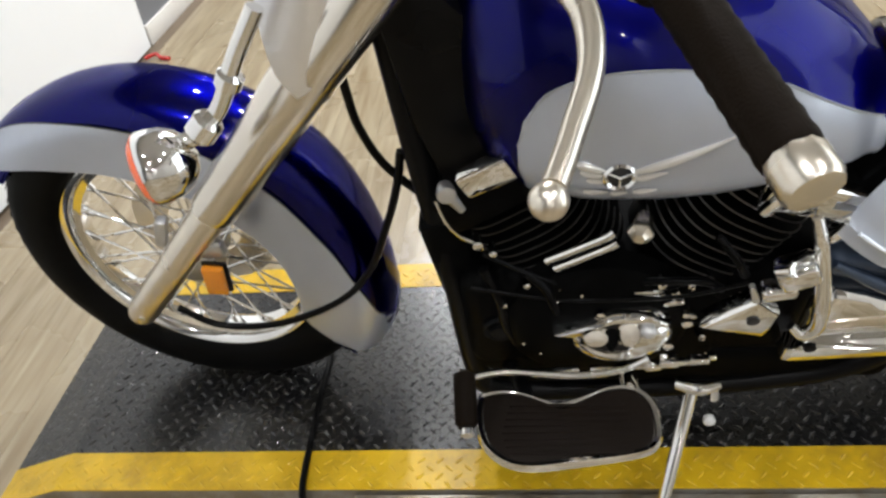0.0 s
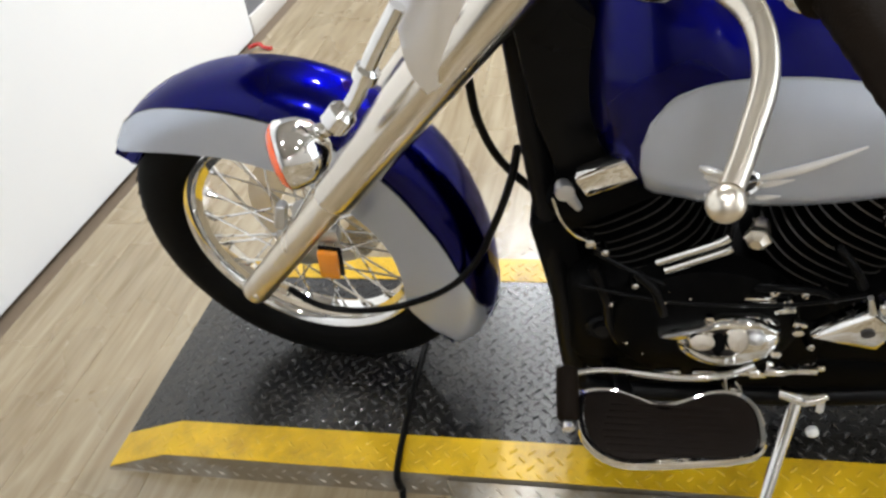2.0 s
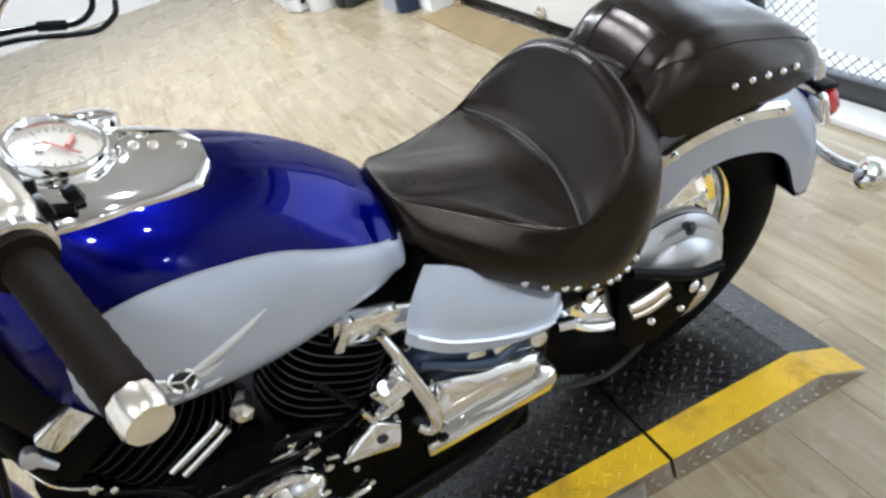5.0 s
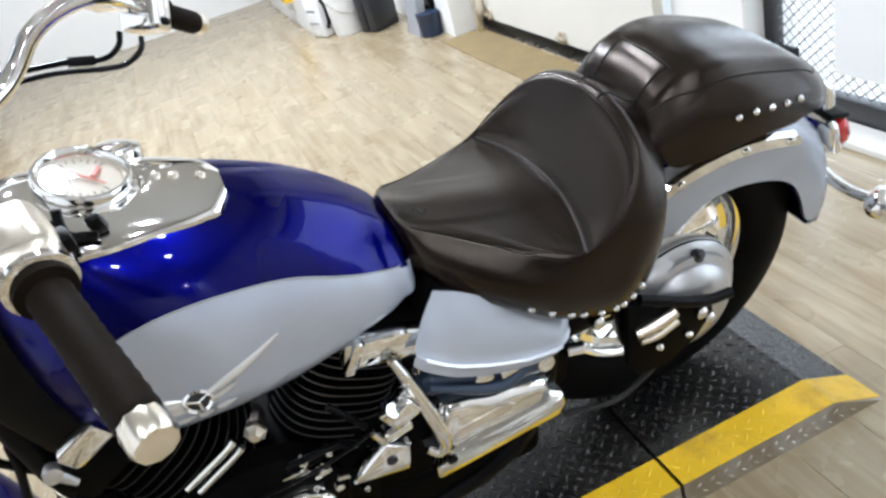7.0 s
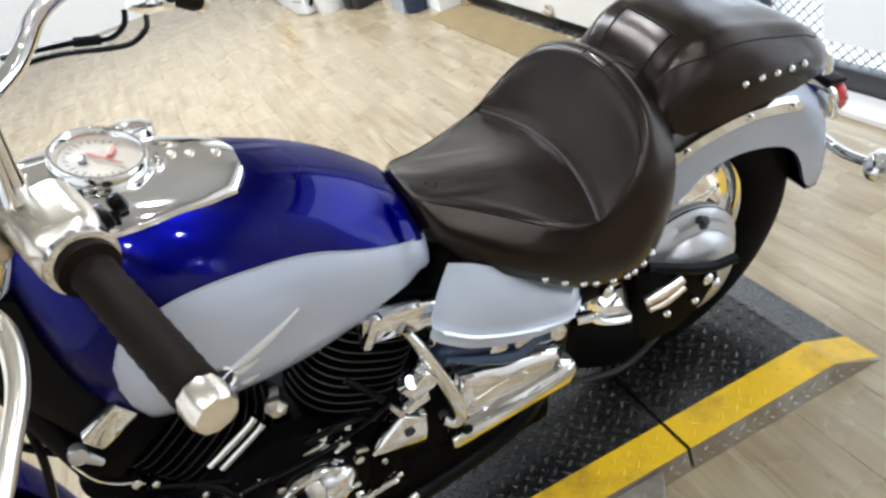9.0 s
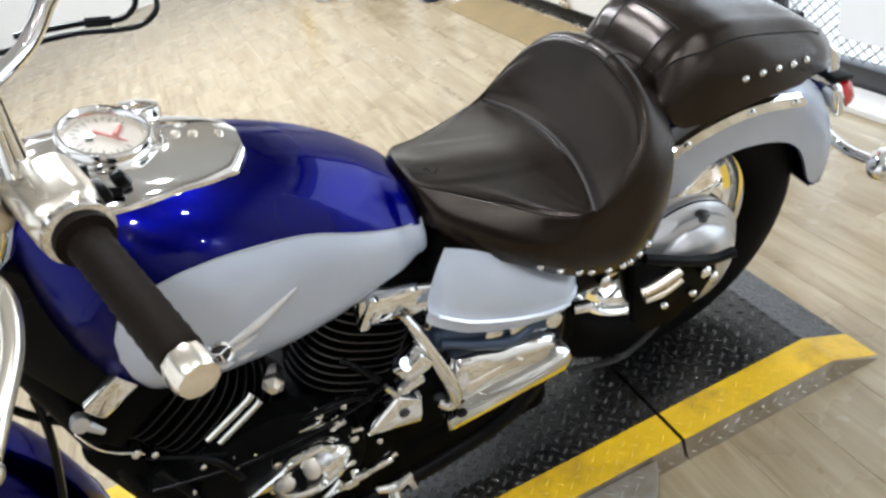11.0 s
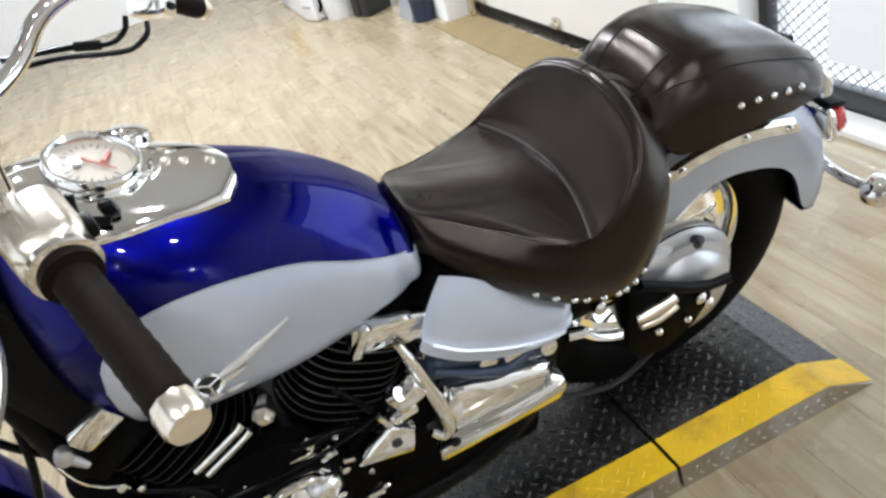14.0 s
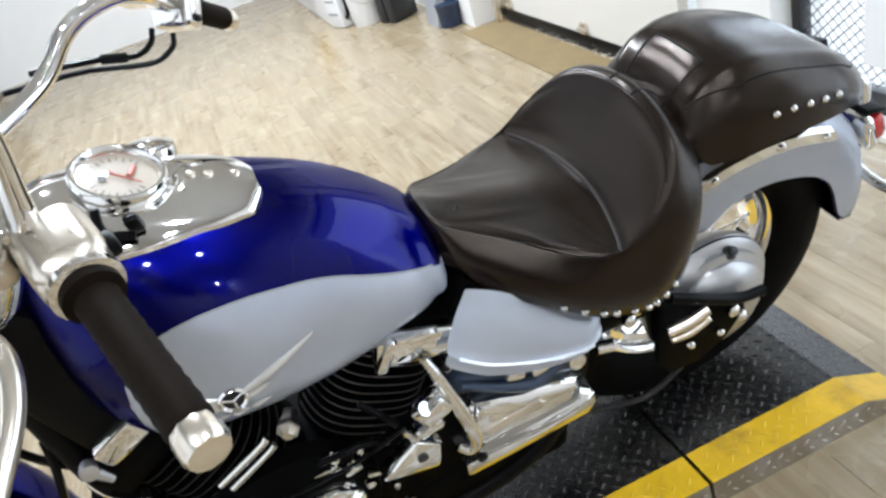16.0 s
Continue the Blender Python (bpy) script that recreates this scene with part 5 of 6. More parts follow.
RIM_I = 24
order = [(k, -1) for k in range(half_n)] + [(k, 1) for k in range(half_n - 2, 0, -1)]
seat_rows = {o: seat_profile(*o) for o in order}
bm = new_bm()
fan = [[bm.verts.new(q) for q in seat_rows[o]] for o in order]
under = bm.verts.new((1.36, 0, 0.60))
for a, b in zip(fan, fan[1:] + fan[:1]):
    for i in range(len(a) - 1):
        bm.faces.new((a[i], a[i + 1], b[i + 1], b[i]))
    bm.faces.new((a[-1], under, b[-1]))
seat = bp("rider_seat", bm, M_LEATHER, "broad black-brown vinyl rider seat with welted seams", sharp=100)
for side in (-1, 1):
    bm = new_bm()
    add_tube(bm, [seat_rows[(k, side)][RIM_I + 3] + Vector((0, 0, 0.0002)) for k in range(9, 38, 3)], 0.0010, 6, 3)
    part("welt", bm, M_SEAM, seat, "sewn welt")
    bm = new_bm()
    add_tube(bm, [seat_rows[(83, side)][i] + Vector((0, 0, 0.0002)) for i in (24, 26, 28, 30, 32)], 0.0013, 6, 3)
    part("welt", bm, M_SEAM, seat, "sewn welt")
bm = new_bm()
add_tube(bm, [crease_at(y) - Vector((0, 0, 0.0035)) for y in np.linspace(-0.188, 0.188, 17)], 0.0026, 6, 3)
part("welt", bm, M_WELT, seat, "sewn welt")
bm = new_bm()
add_tube(bm, [seat_rows[(k, -1)][RIM_I] for k in range(56, 87, 3)] + [seat_rows[(k, 1)][RIM_I] for k in range(86, 56, -3)], 0.0011, 6, 3)
part("welt", bm, M_SEAM, seat, "sewn welt")


def stud(parent, p, r=0.0058):
    bm = new_bm()
    add_lathe(bm, p, (0, -1, 0.15), [(-0.003, r), (0.001, r), (0.004, r * 0.7), (0.0055, 0.001)], 14)
    part("stud", bm, M_CHROME, parent, "domed chrome stud")


for k in range(9):
    row = seat_rows[(27 + round(2.75 * k), -1)]
    q = row[-3].lerp(row[-2], 0.3)
    stud(seat, (q.x, q.y - 0.001, q.z))
# embossed badge on the seat nose
bm = new_bm()
add_tube(bm, [(1.176, -0.034, 0.729), (1.184, -0.020, 0.7295), (1.190, -0.034, 0.7245), (1.200, -0.024, 0.7235)], 0.0018, 6, 4)
part("nose_emboss", bm, M_SEAM, seat)

# passenger seat
PILL = [(1.530, 0.116, 0.742, 0.752), (1.541, 0.127, 0.722, 0.770), (1.560, 0.134, 0.70, 0.796), (1.585, 0.139, 0.694, 0.817), (1.62, 0.145, 0.695, 0.829), (1.66, 0.147, 0.697, 0.830), (1.70, 0.148, 0.698, 0.821), (1.76, 0.144, 0.692, 0.797), (1.83, 0.128, 0.680, 0.762), (1.88, 0.102, 0.660, 0.722), (1.912, 0.07, 0.645, 0.69), (1.926, 0.025, 0.65, 0.668)]
rings, pill_rows = [], []
for x in np.linspace(1.530, 1.926, 60):
    w, zb, zt = smooth_table(PILL, x)
    ring = []
    for k in range(49):
        u = -1 + k / 24
        a = u * math.pi / 2
        y = w * math.copysign(abs(math.sin(a)) ** 0.66, u)
        z = zb + (zt - zb) * max(0.0, math.cos(a)) ** 0.66 if abs(u) < 1 else zb
        ahead = max(0.0, min(1.0, (1.615 - x) / 0.05))
        z -= 0.006 * ahead * math.exp(-(y / 0.045) ** 2) * (1 if zt - zb > 0.03 else 0.2)
        z += 0.004 * math.exp(-((abs(y) / w - 0.66) / 0.09) ** 2) * min(1.0, (zt - zb) / 0.1)
        ring.append(Vector((x, y, z)))
    pill_rows.append(ring)
    rings.append(ring + [Vector((x, 0.6 * w, zb - 0.003)), Vector((x, -0.6 * w, zb - 0.003))])
bm = new_bm()
skin(bm, rings)
pill = bp("passenger_seat", bm, M_LEATHER, "black-brown vinyl passenger seat with chrome studs", sharp=80)
bm = new_bm()
near = [pill_rows[3][15], pill_rows[6][14], pill_rows[9][13]] + [pill_rows[i][12] for i in range(13, 50, 4)]
far = [pill_rows[3][33], pill_rows[6][34], pill_rows[9][35]] + [pill_rows[i][36] for i in range(13, 50, 4)]
add_tube(bm, near + [pill_rows[52][17], pill_rows[53][24], pill_rows[52][31]] + far[::-1], 0.0014, 6, 3)
part("welt", bm, M_SEAM, pill, "sewn welt")
for ks in (20, 28):
    bm = new_bm()
    add_tube(bm, [pill_rows[i][ks] for i in range(1, 13, 2)], 0.0013, 6, 3)
    part("welt", bm, M_SEAM, pill, "sewn welt")
bm = new_bm()
add_tube(bm, pill_rows[11][19:30:2], 0.0013, 6, 3)
part("welt", bm, M_SEAM, pill, "sewn welt")
for k in range(5):
    x = 1.668 + k * 0.031
    w, zb, zt = smooth_table(PILL, x)
    z = zb + 0.050 - 0.003 * k
    row = min(pill_rows, key=lambda r: abs(r[0].x - x))
    q = min(row[:20], key=lambda v: abs(v.z - z))
    stud(pill, (x, q.y - 0.001, z))

GROUP["at"] = REAR_AT
# rear fender struts, tail lamp and rear signals
for s in (-1, 1):
    line = [(1.53, 0.562), (1.555, 0.596), (1.61, 0.618), (1.69, 0.626), (1.76, 0.620), (1.825, 0.602), (1.85, 0.592)]
    bm = new_bm()
    pts = smooth_path([(x, 0, z) for x, z in line], 6)
    rows = []
    for i, p in enumerate(pts):
        h = 0.017 * min(1, (i + 2) / 5) * min(1, (len(pts) - i + 1) / 5)
        y = s * 0.122
        rows.append([Vector((p.x, y, p.z - h)), Vector((p.x, y + s * 0.008, p.z - h * 0.6)), Vector((p.x, y + s * 0.008, p.z + h * 0.6)), Vector((p.x, y, p.z + h))])
    skin(bm, rows)
    strut = bp("fender_strut", bm, M_CHROME, "curved chrome fender strut")
    for x, z in ((1.60, 0.614), (1.73, 0.623), (1.825, 0.602)):
        bm = new_bm()
        add_lathe(bm, (x, s * 0.129, z), (0, s, 0), [(0, 0.008), (0.005, 0.0075), (0.007, 0.003)], 12)
        part("strut_bolt", bm, M_CHROME, strut)
    bm = new_bm()
    add_tube(bm, [(1.535, s * 0.125, 0.575), (1.515, s * 0.13, 0.53), (1.50, s * 0.13, 0.47)], [0.018, 0.016, 0.012], 10, squash=0.4)
    part("strut_foot", bm, M_CHROME, strut)
bm = new_bm()
add_box(bm, (2.025, 0, 0.49), (0.05, 0.13, 0.065), 0.018, Matrix.Rotation(radians(-20), 3, "Y"), 3)
tail = bp("tail_lamp", bm, M_RED, "red tail lamp in a chrome housing")
bm = new_bm()
add_box(bm, (2.0, 0, 0.495), (0.03, 0.15, 0.085), 0.014, Matrix.Rotation(radians(-20), 3, "Y"), 3)
part("lamp_housing", bm, M_CHROME, tail)
bm = new_bm()
add_box(bm, (2.015, 0, 0.535), (0.05, 0.12, 0.012), 0.005, Matrix.Rotation(radians(15), 3, "Y"))
part("lamp_hood", bm, M_BLACK, tail)
bm = new_bm()
add_tube(bm, [(1.955, -0.03, 0.62), (1.985, -0.04, 0.60), (1.995, -0.04, 0.56)], 0.014, 10)
bp("grab_rail_stub", bm, M_CHROME, "short chrome fitting behind the passenger seat")
for s in (-1, 1):
    bm = new_bm()
    add_tube(bm, [(1.985, s * 0.03, 0.47), (1.99, s * 0.06, 0.425), (2.0, s * 0.11, 0.405), (2.01, s * 0.16, 0.405)], 0.011, 12)
    stem = bp("rear_signal_stem", bm, M_CHROME, "bent chrome signal stem")
    bm = new_bm()
    add_lathe(bm, (2.012, s * 0.185, 0.405), (-1, 0, 0), [(-0.022, 0.031), (-0.015, 0.034), (0.0, 0.033), (0.02, 0.024), (0.031, 0.010), (0.033, 0.002)], 28)
    part("rear_turn_signal", bm, M_CHROME, stem, "round chrome rear turn signal")
    bm = new_bm()
    add_lathe(bm, (2.012, s * 0.185, 0.405), (-1, 0, 0), [(-0.031, 0.002), (-0.029, 0.018), (-0.021, 0.0305)], 28)
    part("rear_signal_lens", bm, M_ORANGE, stem, "orange lens")

# final drive, swingarm, shaft and footpeg gear on the left
bm = new_bm()
add_lathe(bm, (1.601, -0.065, 0.342), (0, -1, 0), [(0, 0.10), (0.030, 0.126), (0.045, 0.131), (0.052, 0.1305), (0.054, 0.127), (0.058, 0.127), (0.060, 0.129), (0.066, 0.122), (0.070, 0.113), (0.074, 0.111), (0.080, 0.1115), (0.083, 0.105), (0.086, 0.0985), (0.090, 0.0985), (0.095, 0.095), (0.104, 0.086), (0.112, 0.074), (0.117, 0.056), (0.119, 0.03), (0.1195, 0.002)], 64)
drive = bp("final_drive_housing", bm, M_DRIVE, "cast aluminium final drive housing")
bm = new_bm()
add_lathe(bm, (1.425, -0.105, 0.425), (1, 0.05, -0.10), [(0, 0.034), (0.05, 0.038), (0.08, 0.046), (0.11, 0.056), (0.15, 0.060)], 32)
part("drive_neck", bm, M_DRIVE, drive, "flared silver shaft neck")
bm = new_bm()
add_ring(bm, (1.601, -0.121, 0.342), (0, 1, 0), 0.1278, [(0.002, 0), (0, 0.0022), (-0.002, 0), (0, -0.0022)], 64)
part("housing_joint", bm, M_BLACK, drive)
bm = new_bm()
add_lathe(bm, (1.631, -0.140, 0.446), (0.25, -0.6, 0.75), [(-0.01, 0.014), (0.003, 0.014), (0.006, 0.010), (0.007, 0.009), (0.014, 0.0085), (0.016, 0.004)], 12)
part("filler_plug", bm, M_DARKMETAL, drive)
cable_part("swingarm", [(1.25, -0.10, 0.40), (1.40, -0.11, 0.41), (1.50, -0.115, 0.40)], 0.035, M_BLACK, "black swingarm", 14)
cable_part("swingarm", [(1.25, 0.10, 0.38), (1.45, 0.11, 0.36), (1.60, 0.11, 0.35)], 0.03, M_BLACK, "black swingarm", 14)
cable_part("footpeg_bar", [(1.474, -0.19, 0.468), (1.535, -0.20, 0.437), (1.60, -0.205, 0.405), (1.655, -0.205, 0.395)], 0.010, M_BLACK, "black rear footpeg bar", 12)
bm = new_bm()
add_plate(bm, [(1.445, 0.475), (1.49, 0.458), (1.55, 0.430), (1.62, 0.398), (1.625, 0.36), (1.59, 0.31), (1.53, 0.275), (1.47, 0.28), (1.44, 0.33)], -0.190, 0.012, 0.005)
bp("swingarm_plate", bm, M_ENGINE, "black plate below the final drive")
bm = new_bm()
add_box(bm, (1.452, -0.165, 0.43), (0.022, 0.02, 0.16), 0.005, Matrix.Rotation(radians(-6), 3, "Y"))
bp("footpeg_bracket", bm, M_BLACK, "black footpeg bracket")
bm = new_bm()
add_tube(bm, [(1.455, -0.208, 0.408), (1.495, -0.210, 0.412), (1.534, -0.210, 0.421)], [0.009, 0.012, 0.010], 12)
add_tube(bm, [(1.465, -0.208, 0.383), (1.50, -0.210, 0.384), (1.540, -0.208, 0.393)], [0.006, 0.008, 0.007], 12)
bp("passenger_footpeg", bm, M_SATIN, "satin aluminium passenger footpeg")
for x, y, z, r in ((1.44, -0.175, 0.50, 0.018), (1.415, -0.175, 0.475, 0.016), (1.588, -0.200, 0.385, 0.012), (1.606, -0.200, 0.362, 0.011), (1.40, -0.17, 0.445, 0.013), (1.500, -0.200, 0.350, 0.008), (1.562, -0.200, 0.345, 0.008)):
    bm = new_bm()
    add_lathe(bm, (x, y, z), (0.1, -1, 0.1), [(-0.015, r * 0.7), (0, r * 0.8), (0.004, r), (0.014, r), (0.018, r * 0.6), (0.02, 0.002)], 14)
    bp("bright_bolt_head", bm, M_CHROME, "bright bolt head")
bm = new_bm()
add_tube(bm, [(1.38, -0.17, 0.50), (1.42, -0.175, 0.515), (1.46, -0.175, 0.545)], [0.012, 0.016, 0.012], 10)
bp("seat_bracket", bm, M_CHROME, "chrome bracket under the seat")
bm = new_bm()
add_tube(bm, [(1.345, -0.16, 0.39), (1.375, -0.165, 0.385)], 0.012, 10)
bp("chrome_spacer", bm, M_CHROME, "short chrome spacer")
cable_part("drain_hose", [(1.34, -0.12, 0.16), (1.44, -0.14, 0.15), (1.50, -0.15, 0.185), (1.56, -0.15, 0.235)], 0.006, M_DARKMETAL, "thin dark hose", 8)
bm = new_bm()
add_box(bm, (1.345, -0.05, 0.43), (0.06, 0.14, 0.30), 0.02)
bp("rear_inner_guard", bm, M_ENGINE, "black inner guard ahead of the rear wheel")

GROUP["at"] = Vector((0.006, 0.0, 0.024))
# left footboard, shift lever and side stand
def board_z(x, y):
    return 0.312 + 0.02 * (x - 0.74)


def board_outline(shrink=0.0):
    pts = [(0.612, -0.262), (0.62, -0.245), (0.66, -0.240), (0.70, -0.252), (0.73, -0.262), (0.77, -0.252), (0.81, -0.238), (0.845, -0.240), (0.868, -0.262), (0.874, -0.300), (0.868, -0.328), (0.84, -0.344), (0.76, -0.356), (0.69, -0.362), (0.65, -0.352), (0.622, -0.325), (0.612, -0.29)]
    out = smooth_path([(x, y, 0) for x, y in pts + pts[:1]], 4)[:-1]
    c = Vector((0.745, -0.300, 0))
    return [q + (c - q).normalized() * shrink for q in out]


bm = new_bm()
o = board_outline()
i_ = board_outline(0.009)
skin(bm, [[Vector((q.x, q.y, board_z(q.x, q.y) - 0.012)) for q in o], [Vector((q.x, q.y, board_z(q.x, q.y))) for q in o], [Vector((q.x, q.y, board_z(q.x, q.y) + 0.004)) for q in board_outline(0.003)], [Vector((q.x, q.y, board_z(q.x, q.y) + 0.003)) for q in i_], [Vector((q.x, q.y, board_z(q.x, q.y) - 0.002)) for q in board_outline(0.011)]])
board = bp("footboard", bm, M_CHROME, "chrome-rimmed rider footboard with a dark rubber pad")
bm = new_bm()
pad = board_outline(0.012)
skin(bm, [[Vector((q.x, q.y, board_z(q.x, q.y) - 0.003)) for q in pad], [Vector((q.x, q.y, board_z(q.x, q.y) + 0.003)) for q in pad], [Vector((q.x, q.y, board_z(q.x, q.y) + 0.0045)) for q in board_outline(0.015)]])
part("rubber_pad", bm, M_PAD, board, "worn dark ribbed rubber pad")
for k in range(8):
    y = -0.268 - 0.0105 * k
    bm = new_bm()
    add_box(bm, (0.745, y, board_z(0.745, y) + 0.005), (0.19 - 0.006 * abs(k - 4), 0.004, 0.003), 0.001)
    part("pad_rib", bm, M_PAD, board)
GROUP["at"] = Vector((0.004, 0.0, 0.012))
cable_part("shift_linkage", [(0.60, -0.235, 0.352), (0.66, -0.225, 0.352), (0.76, -0.215, 0.322), (0.83, -0.205, 0.318), (0.87, -0.20, 0.34)], 0.0055, M_CHROME, "chrome shift linkage", 10)
bm = new_bm()
add_lathe(bm, (0.600, -0.235, 0.362), (0.06, -1, -0.18), [(-0.006, 0.008), (0, 0.0165), (0.072, 0.0165), (0.078, 0.012)], 16)
peg = bp("shift_peg", bm, M_GRIP, "ribbed black shift peg")
bm = new_bm()
add_lathe(bm, (0.605, -0.315, 0.348), (0.06, -1, -0.18), [(0, 0.009), (0.008, 0.01), (0.012, 0.004)], 12)
part("peg_tip", bm, M_CHROME, peg)
cable_part("footboard_bracket", [(0.66, -0.13, 0.22), (0.68, -0.20, 0.28), (0.69, -0.25, 0.302)], 0.012, M_BLACK, "black footboard bracket", 10)
cable_part("footboard_bracket", [(0.83, -0.13, 0.22), (0.84, -0.19, 0.28), (0.845, -0.245, 0.305)], 0.014, M_CHROME, "chrome footboard bracket", 10)
for c, s_ in (((0.90, -0.195, 0.325), (0.028, 0.02, 0.014)), ((0.945, -0.19, 0.318), (0.03, 0.014, 0.012)), ((0.81, -0.19, 0.298), (0.05, 0.012, 0.008)), ((0.87, -0.19, 0.306), (0.04, 0.012, 0.009))):
    bm = new_bm()
    add_box(bm, c, s_, 0.003)
    bp("linkage_fitting", bm, M_CHROME, "small bright linkage fitting")
GROUP["at"] = Vector((0, 0, 0))
stand_top = Vector((0.943, -0.205, 0.262))
inv = Matrix.Rotation(radians(-LEAN), 3, "X")
foot = inv @ Vector((0.875, -0.40, 0.012))
bm = new_bm()
add_tube(bm, [stand_top, stand_top.lerp(foot, 0.5), foot], [0.011, 0.0095, 0.009], 14)
stand = bp("side_stand", bm, M_CHROME, "lowered chrome side stand")
bm = new_bm()
add_box(bm, foot, (0.06, 0.04, 0.008), 0.003, inv)
part("stand_foot", bm, M_CHROME, stand)
bm = new_bm()
add_tube(bm, [stand_top + Vector((-0.02, 0.01, 0.01)), stand_top + Vector((0.01, -0.005, 0.018)), stand_top + Vector((0.04, -0.005, 0.03))], [0.010, 0.012, 0.006], 10)
add_tube(bm, [stand_top + Vector((0.03, -0.004, 0.03)), stand_top + Vector((0.035, -0.005, -0.01))], 0.008, 8)
part("stand_pivot", bm, M_CHROME, stand)
bm = new_bm()
add_lathe(bm, (0.975, -0.22, 0.205), (0, -1, 0.3), [(0, 0.009), (0.008, 0.0095), (0.011, 0.006), (0.012, 0.002)], 14)
part("stand_bumper", bm, M_PLASTIC_W, stand, "white round bumper")

# ---- things at the back of the showroom ----
# roll-up door with rail, bottom seal and hinge plates
door = thing("roll_up_door", "cream sectional roll-up door with a black bottom seal", "door")
DX = 2.665
bm = new_bm()
for k in range(5):
    add_box(bm, (DX + 0.04, 2.38, FLOOR_Z + 0.06 + 0.27 + k * 0.545), (0.05, 1.80, 0.54), 0.006)
part("door_panels", bm, M_DOOR, door, smooth=False)
bm = new_bm()
add_box(bm, (DX + 0.02, 2.38, FLOOR_Z + 0.036), (0.03, 1.80, 0.056), 0.008)
part("bottom_seal", bm, M_BLACK, door, "black rubber bottom seal")
bm = new_bm()
add_box(bm, (DX + 0.0, 2.38, FLOOR_Z + 0.006), (0.05, 1.80, 0.012), 0.003)
part("threshold", bm, M_SATIN, door, "bright metal threshold")
for y in (3.16, 2.28, 1.7):
    bm = new_bm()
    add_box(bm, (DX + 0.005, y, FLOOR_Z + 0.10), (0.018, 0.05, 0.06), 0.004)
    add_lathe(bm, (DX - 0.01, y, FLOOR_Z + 0.10), (0, 1, 0), [(-0.03, 0.01), (0.03, 0.01)], 10)
    part("hinge_plate", bm, M_SATIN, door)
bm = new_bm()
add_box(bm, (DX - 0.01, 3.25, 1.2), (0.05, 0.03, 2.5), 0.004)
add_box(bm, (DX - 0.04, 3.235, FLOOR_Z + 0.10), (0.05, 0.05, 0.2), 0.006)
part("guide_rail", bm, M_SATIN, door, "galvanised guide rail")

mat = slab("door_mat", (2.515, 2.40, FLOOR_Z + 0.002), (0.26, 1.8, 0.008), M_MAT, kind="", bevel=0.003, label="flat brown sisal mat before the roll-up door", category="mat")

# mesh gate with dark frame, daylight beyond
gate = thing("mesh_gate", "dark steel gate filled with expanded metal mesh", "gate")
GX = 2.86
bm = new_bm()
add_box(bm, (GX, 1.03, 1.2), (0.05, 0.06, 2.45), 0.005)
add_box(bm, (GX, 0.02, FLOOR_Z + 0.05), (0.05, 2.06, 0.085), 0.005)
add_box(bm, (GX, 0.02, 2.42), (0.05, 2.06, 0.07), 0.005)
part("gate_frame", bm, M_DARKMETAL, gate, "dark steel gate frame")
bm = new_bm()
cw, ch = 0.046, 0.02
for i in range(int(1.98 / cw)):
    for j in range(int(1.2 / ch)):
        y, z = -0.96 + i * cw + (cw / 2 if j % 2 else 0), FLOOR_Z + 0.095 + j * ch
        for s in (-1, 1):
            a, b = Vector((GX, y, z)), Vector((GX, y + s * cw / 2, z + ch))
            t = 0.0032
            vs = [bm.verts.new(a + Vector((0, 0, -t))), bm.verts.new(a + Vector((0, 0, t))), bm.verts.new(b + Vector((0.004, 0, t))), bm.verts.new(b + Vector((0.004, 0, -t)))]
            bm.faces.new(vs)
tagged(part("expanded_mesh", bm, M_MESH, gate, "grey expanded metal mesh", smooth=False), kind="stuff")
bm = new_bm()
add_box(bm, (GX - 0.04, 0.94, 0.13), (0.05, 0.12, 0.1), 0.01)
part("lock_box", bm, M_BLACK, gate, "black lock box")
bm = new_bm()
add_box(bm, (GX - 0.035, 0.18, 0.62), (0.012, 1.06, 0.98), 0.004)
part("gate_board", bm, M_PANEL, gate, "plain white board fixed on the gate")
slab("gate_curb", (2.775, 0.05, FLOOR_Z + 0.012), (0.115, 2.2, 0.024), M_TRIM, bevel=0.004, label="white painted sill before the gate", category="sill")
# daylight yard behind the gate
bm = new_bm()
add_box(bm, (4.2, 0.2, 1.5), (0.02, 5.0, 3.4))
tagged(part("backdrop", bm, glow("daylight_outside", (0.93, 0.97, 1.0), 3.0), smooth=False), "overexposed bright daylight outside", "backdrop", "", "structure")
slab("ground_outside", (3.55, 0.2, FLOOR_Z - 0.04), (1.4, 5.0, 0.08), M_WALL, label="pale ground outside the gate", category="ground")

# white counter, bottles, buckets and cases along the back
counter = slab("white_counter", (2.29, 5.62, 0.36), (0.84, 1.8, 0.83), M_PLASTIC_W, kind="", bevel=0.01, label="white low counter along the back wall", category="counter")
yel = thing("yellow_bin", "yellow plastic bin hanging on the white counter", "bin", place=pose(1.872, 5.25, 0.24))
bm = new_bm()
skin(bm, [[(0.0, -0.1, -0.09), (0.0, 0.1, -0.09), (-0.06, 0.09, -0.09), (-0.06, -0.09, -0.09)], [(0.0, -0.12, 0.09), (0.0, 0.12, 0.09), (-0.11, 0.11, 0.09), (-0.11, -0.11, 0.09)]])
part("bin_body", bm, M_PLASTIC_Y, yel, smooth=False)


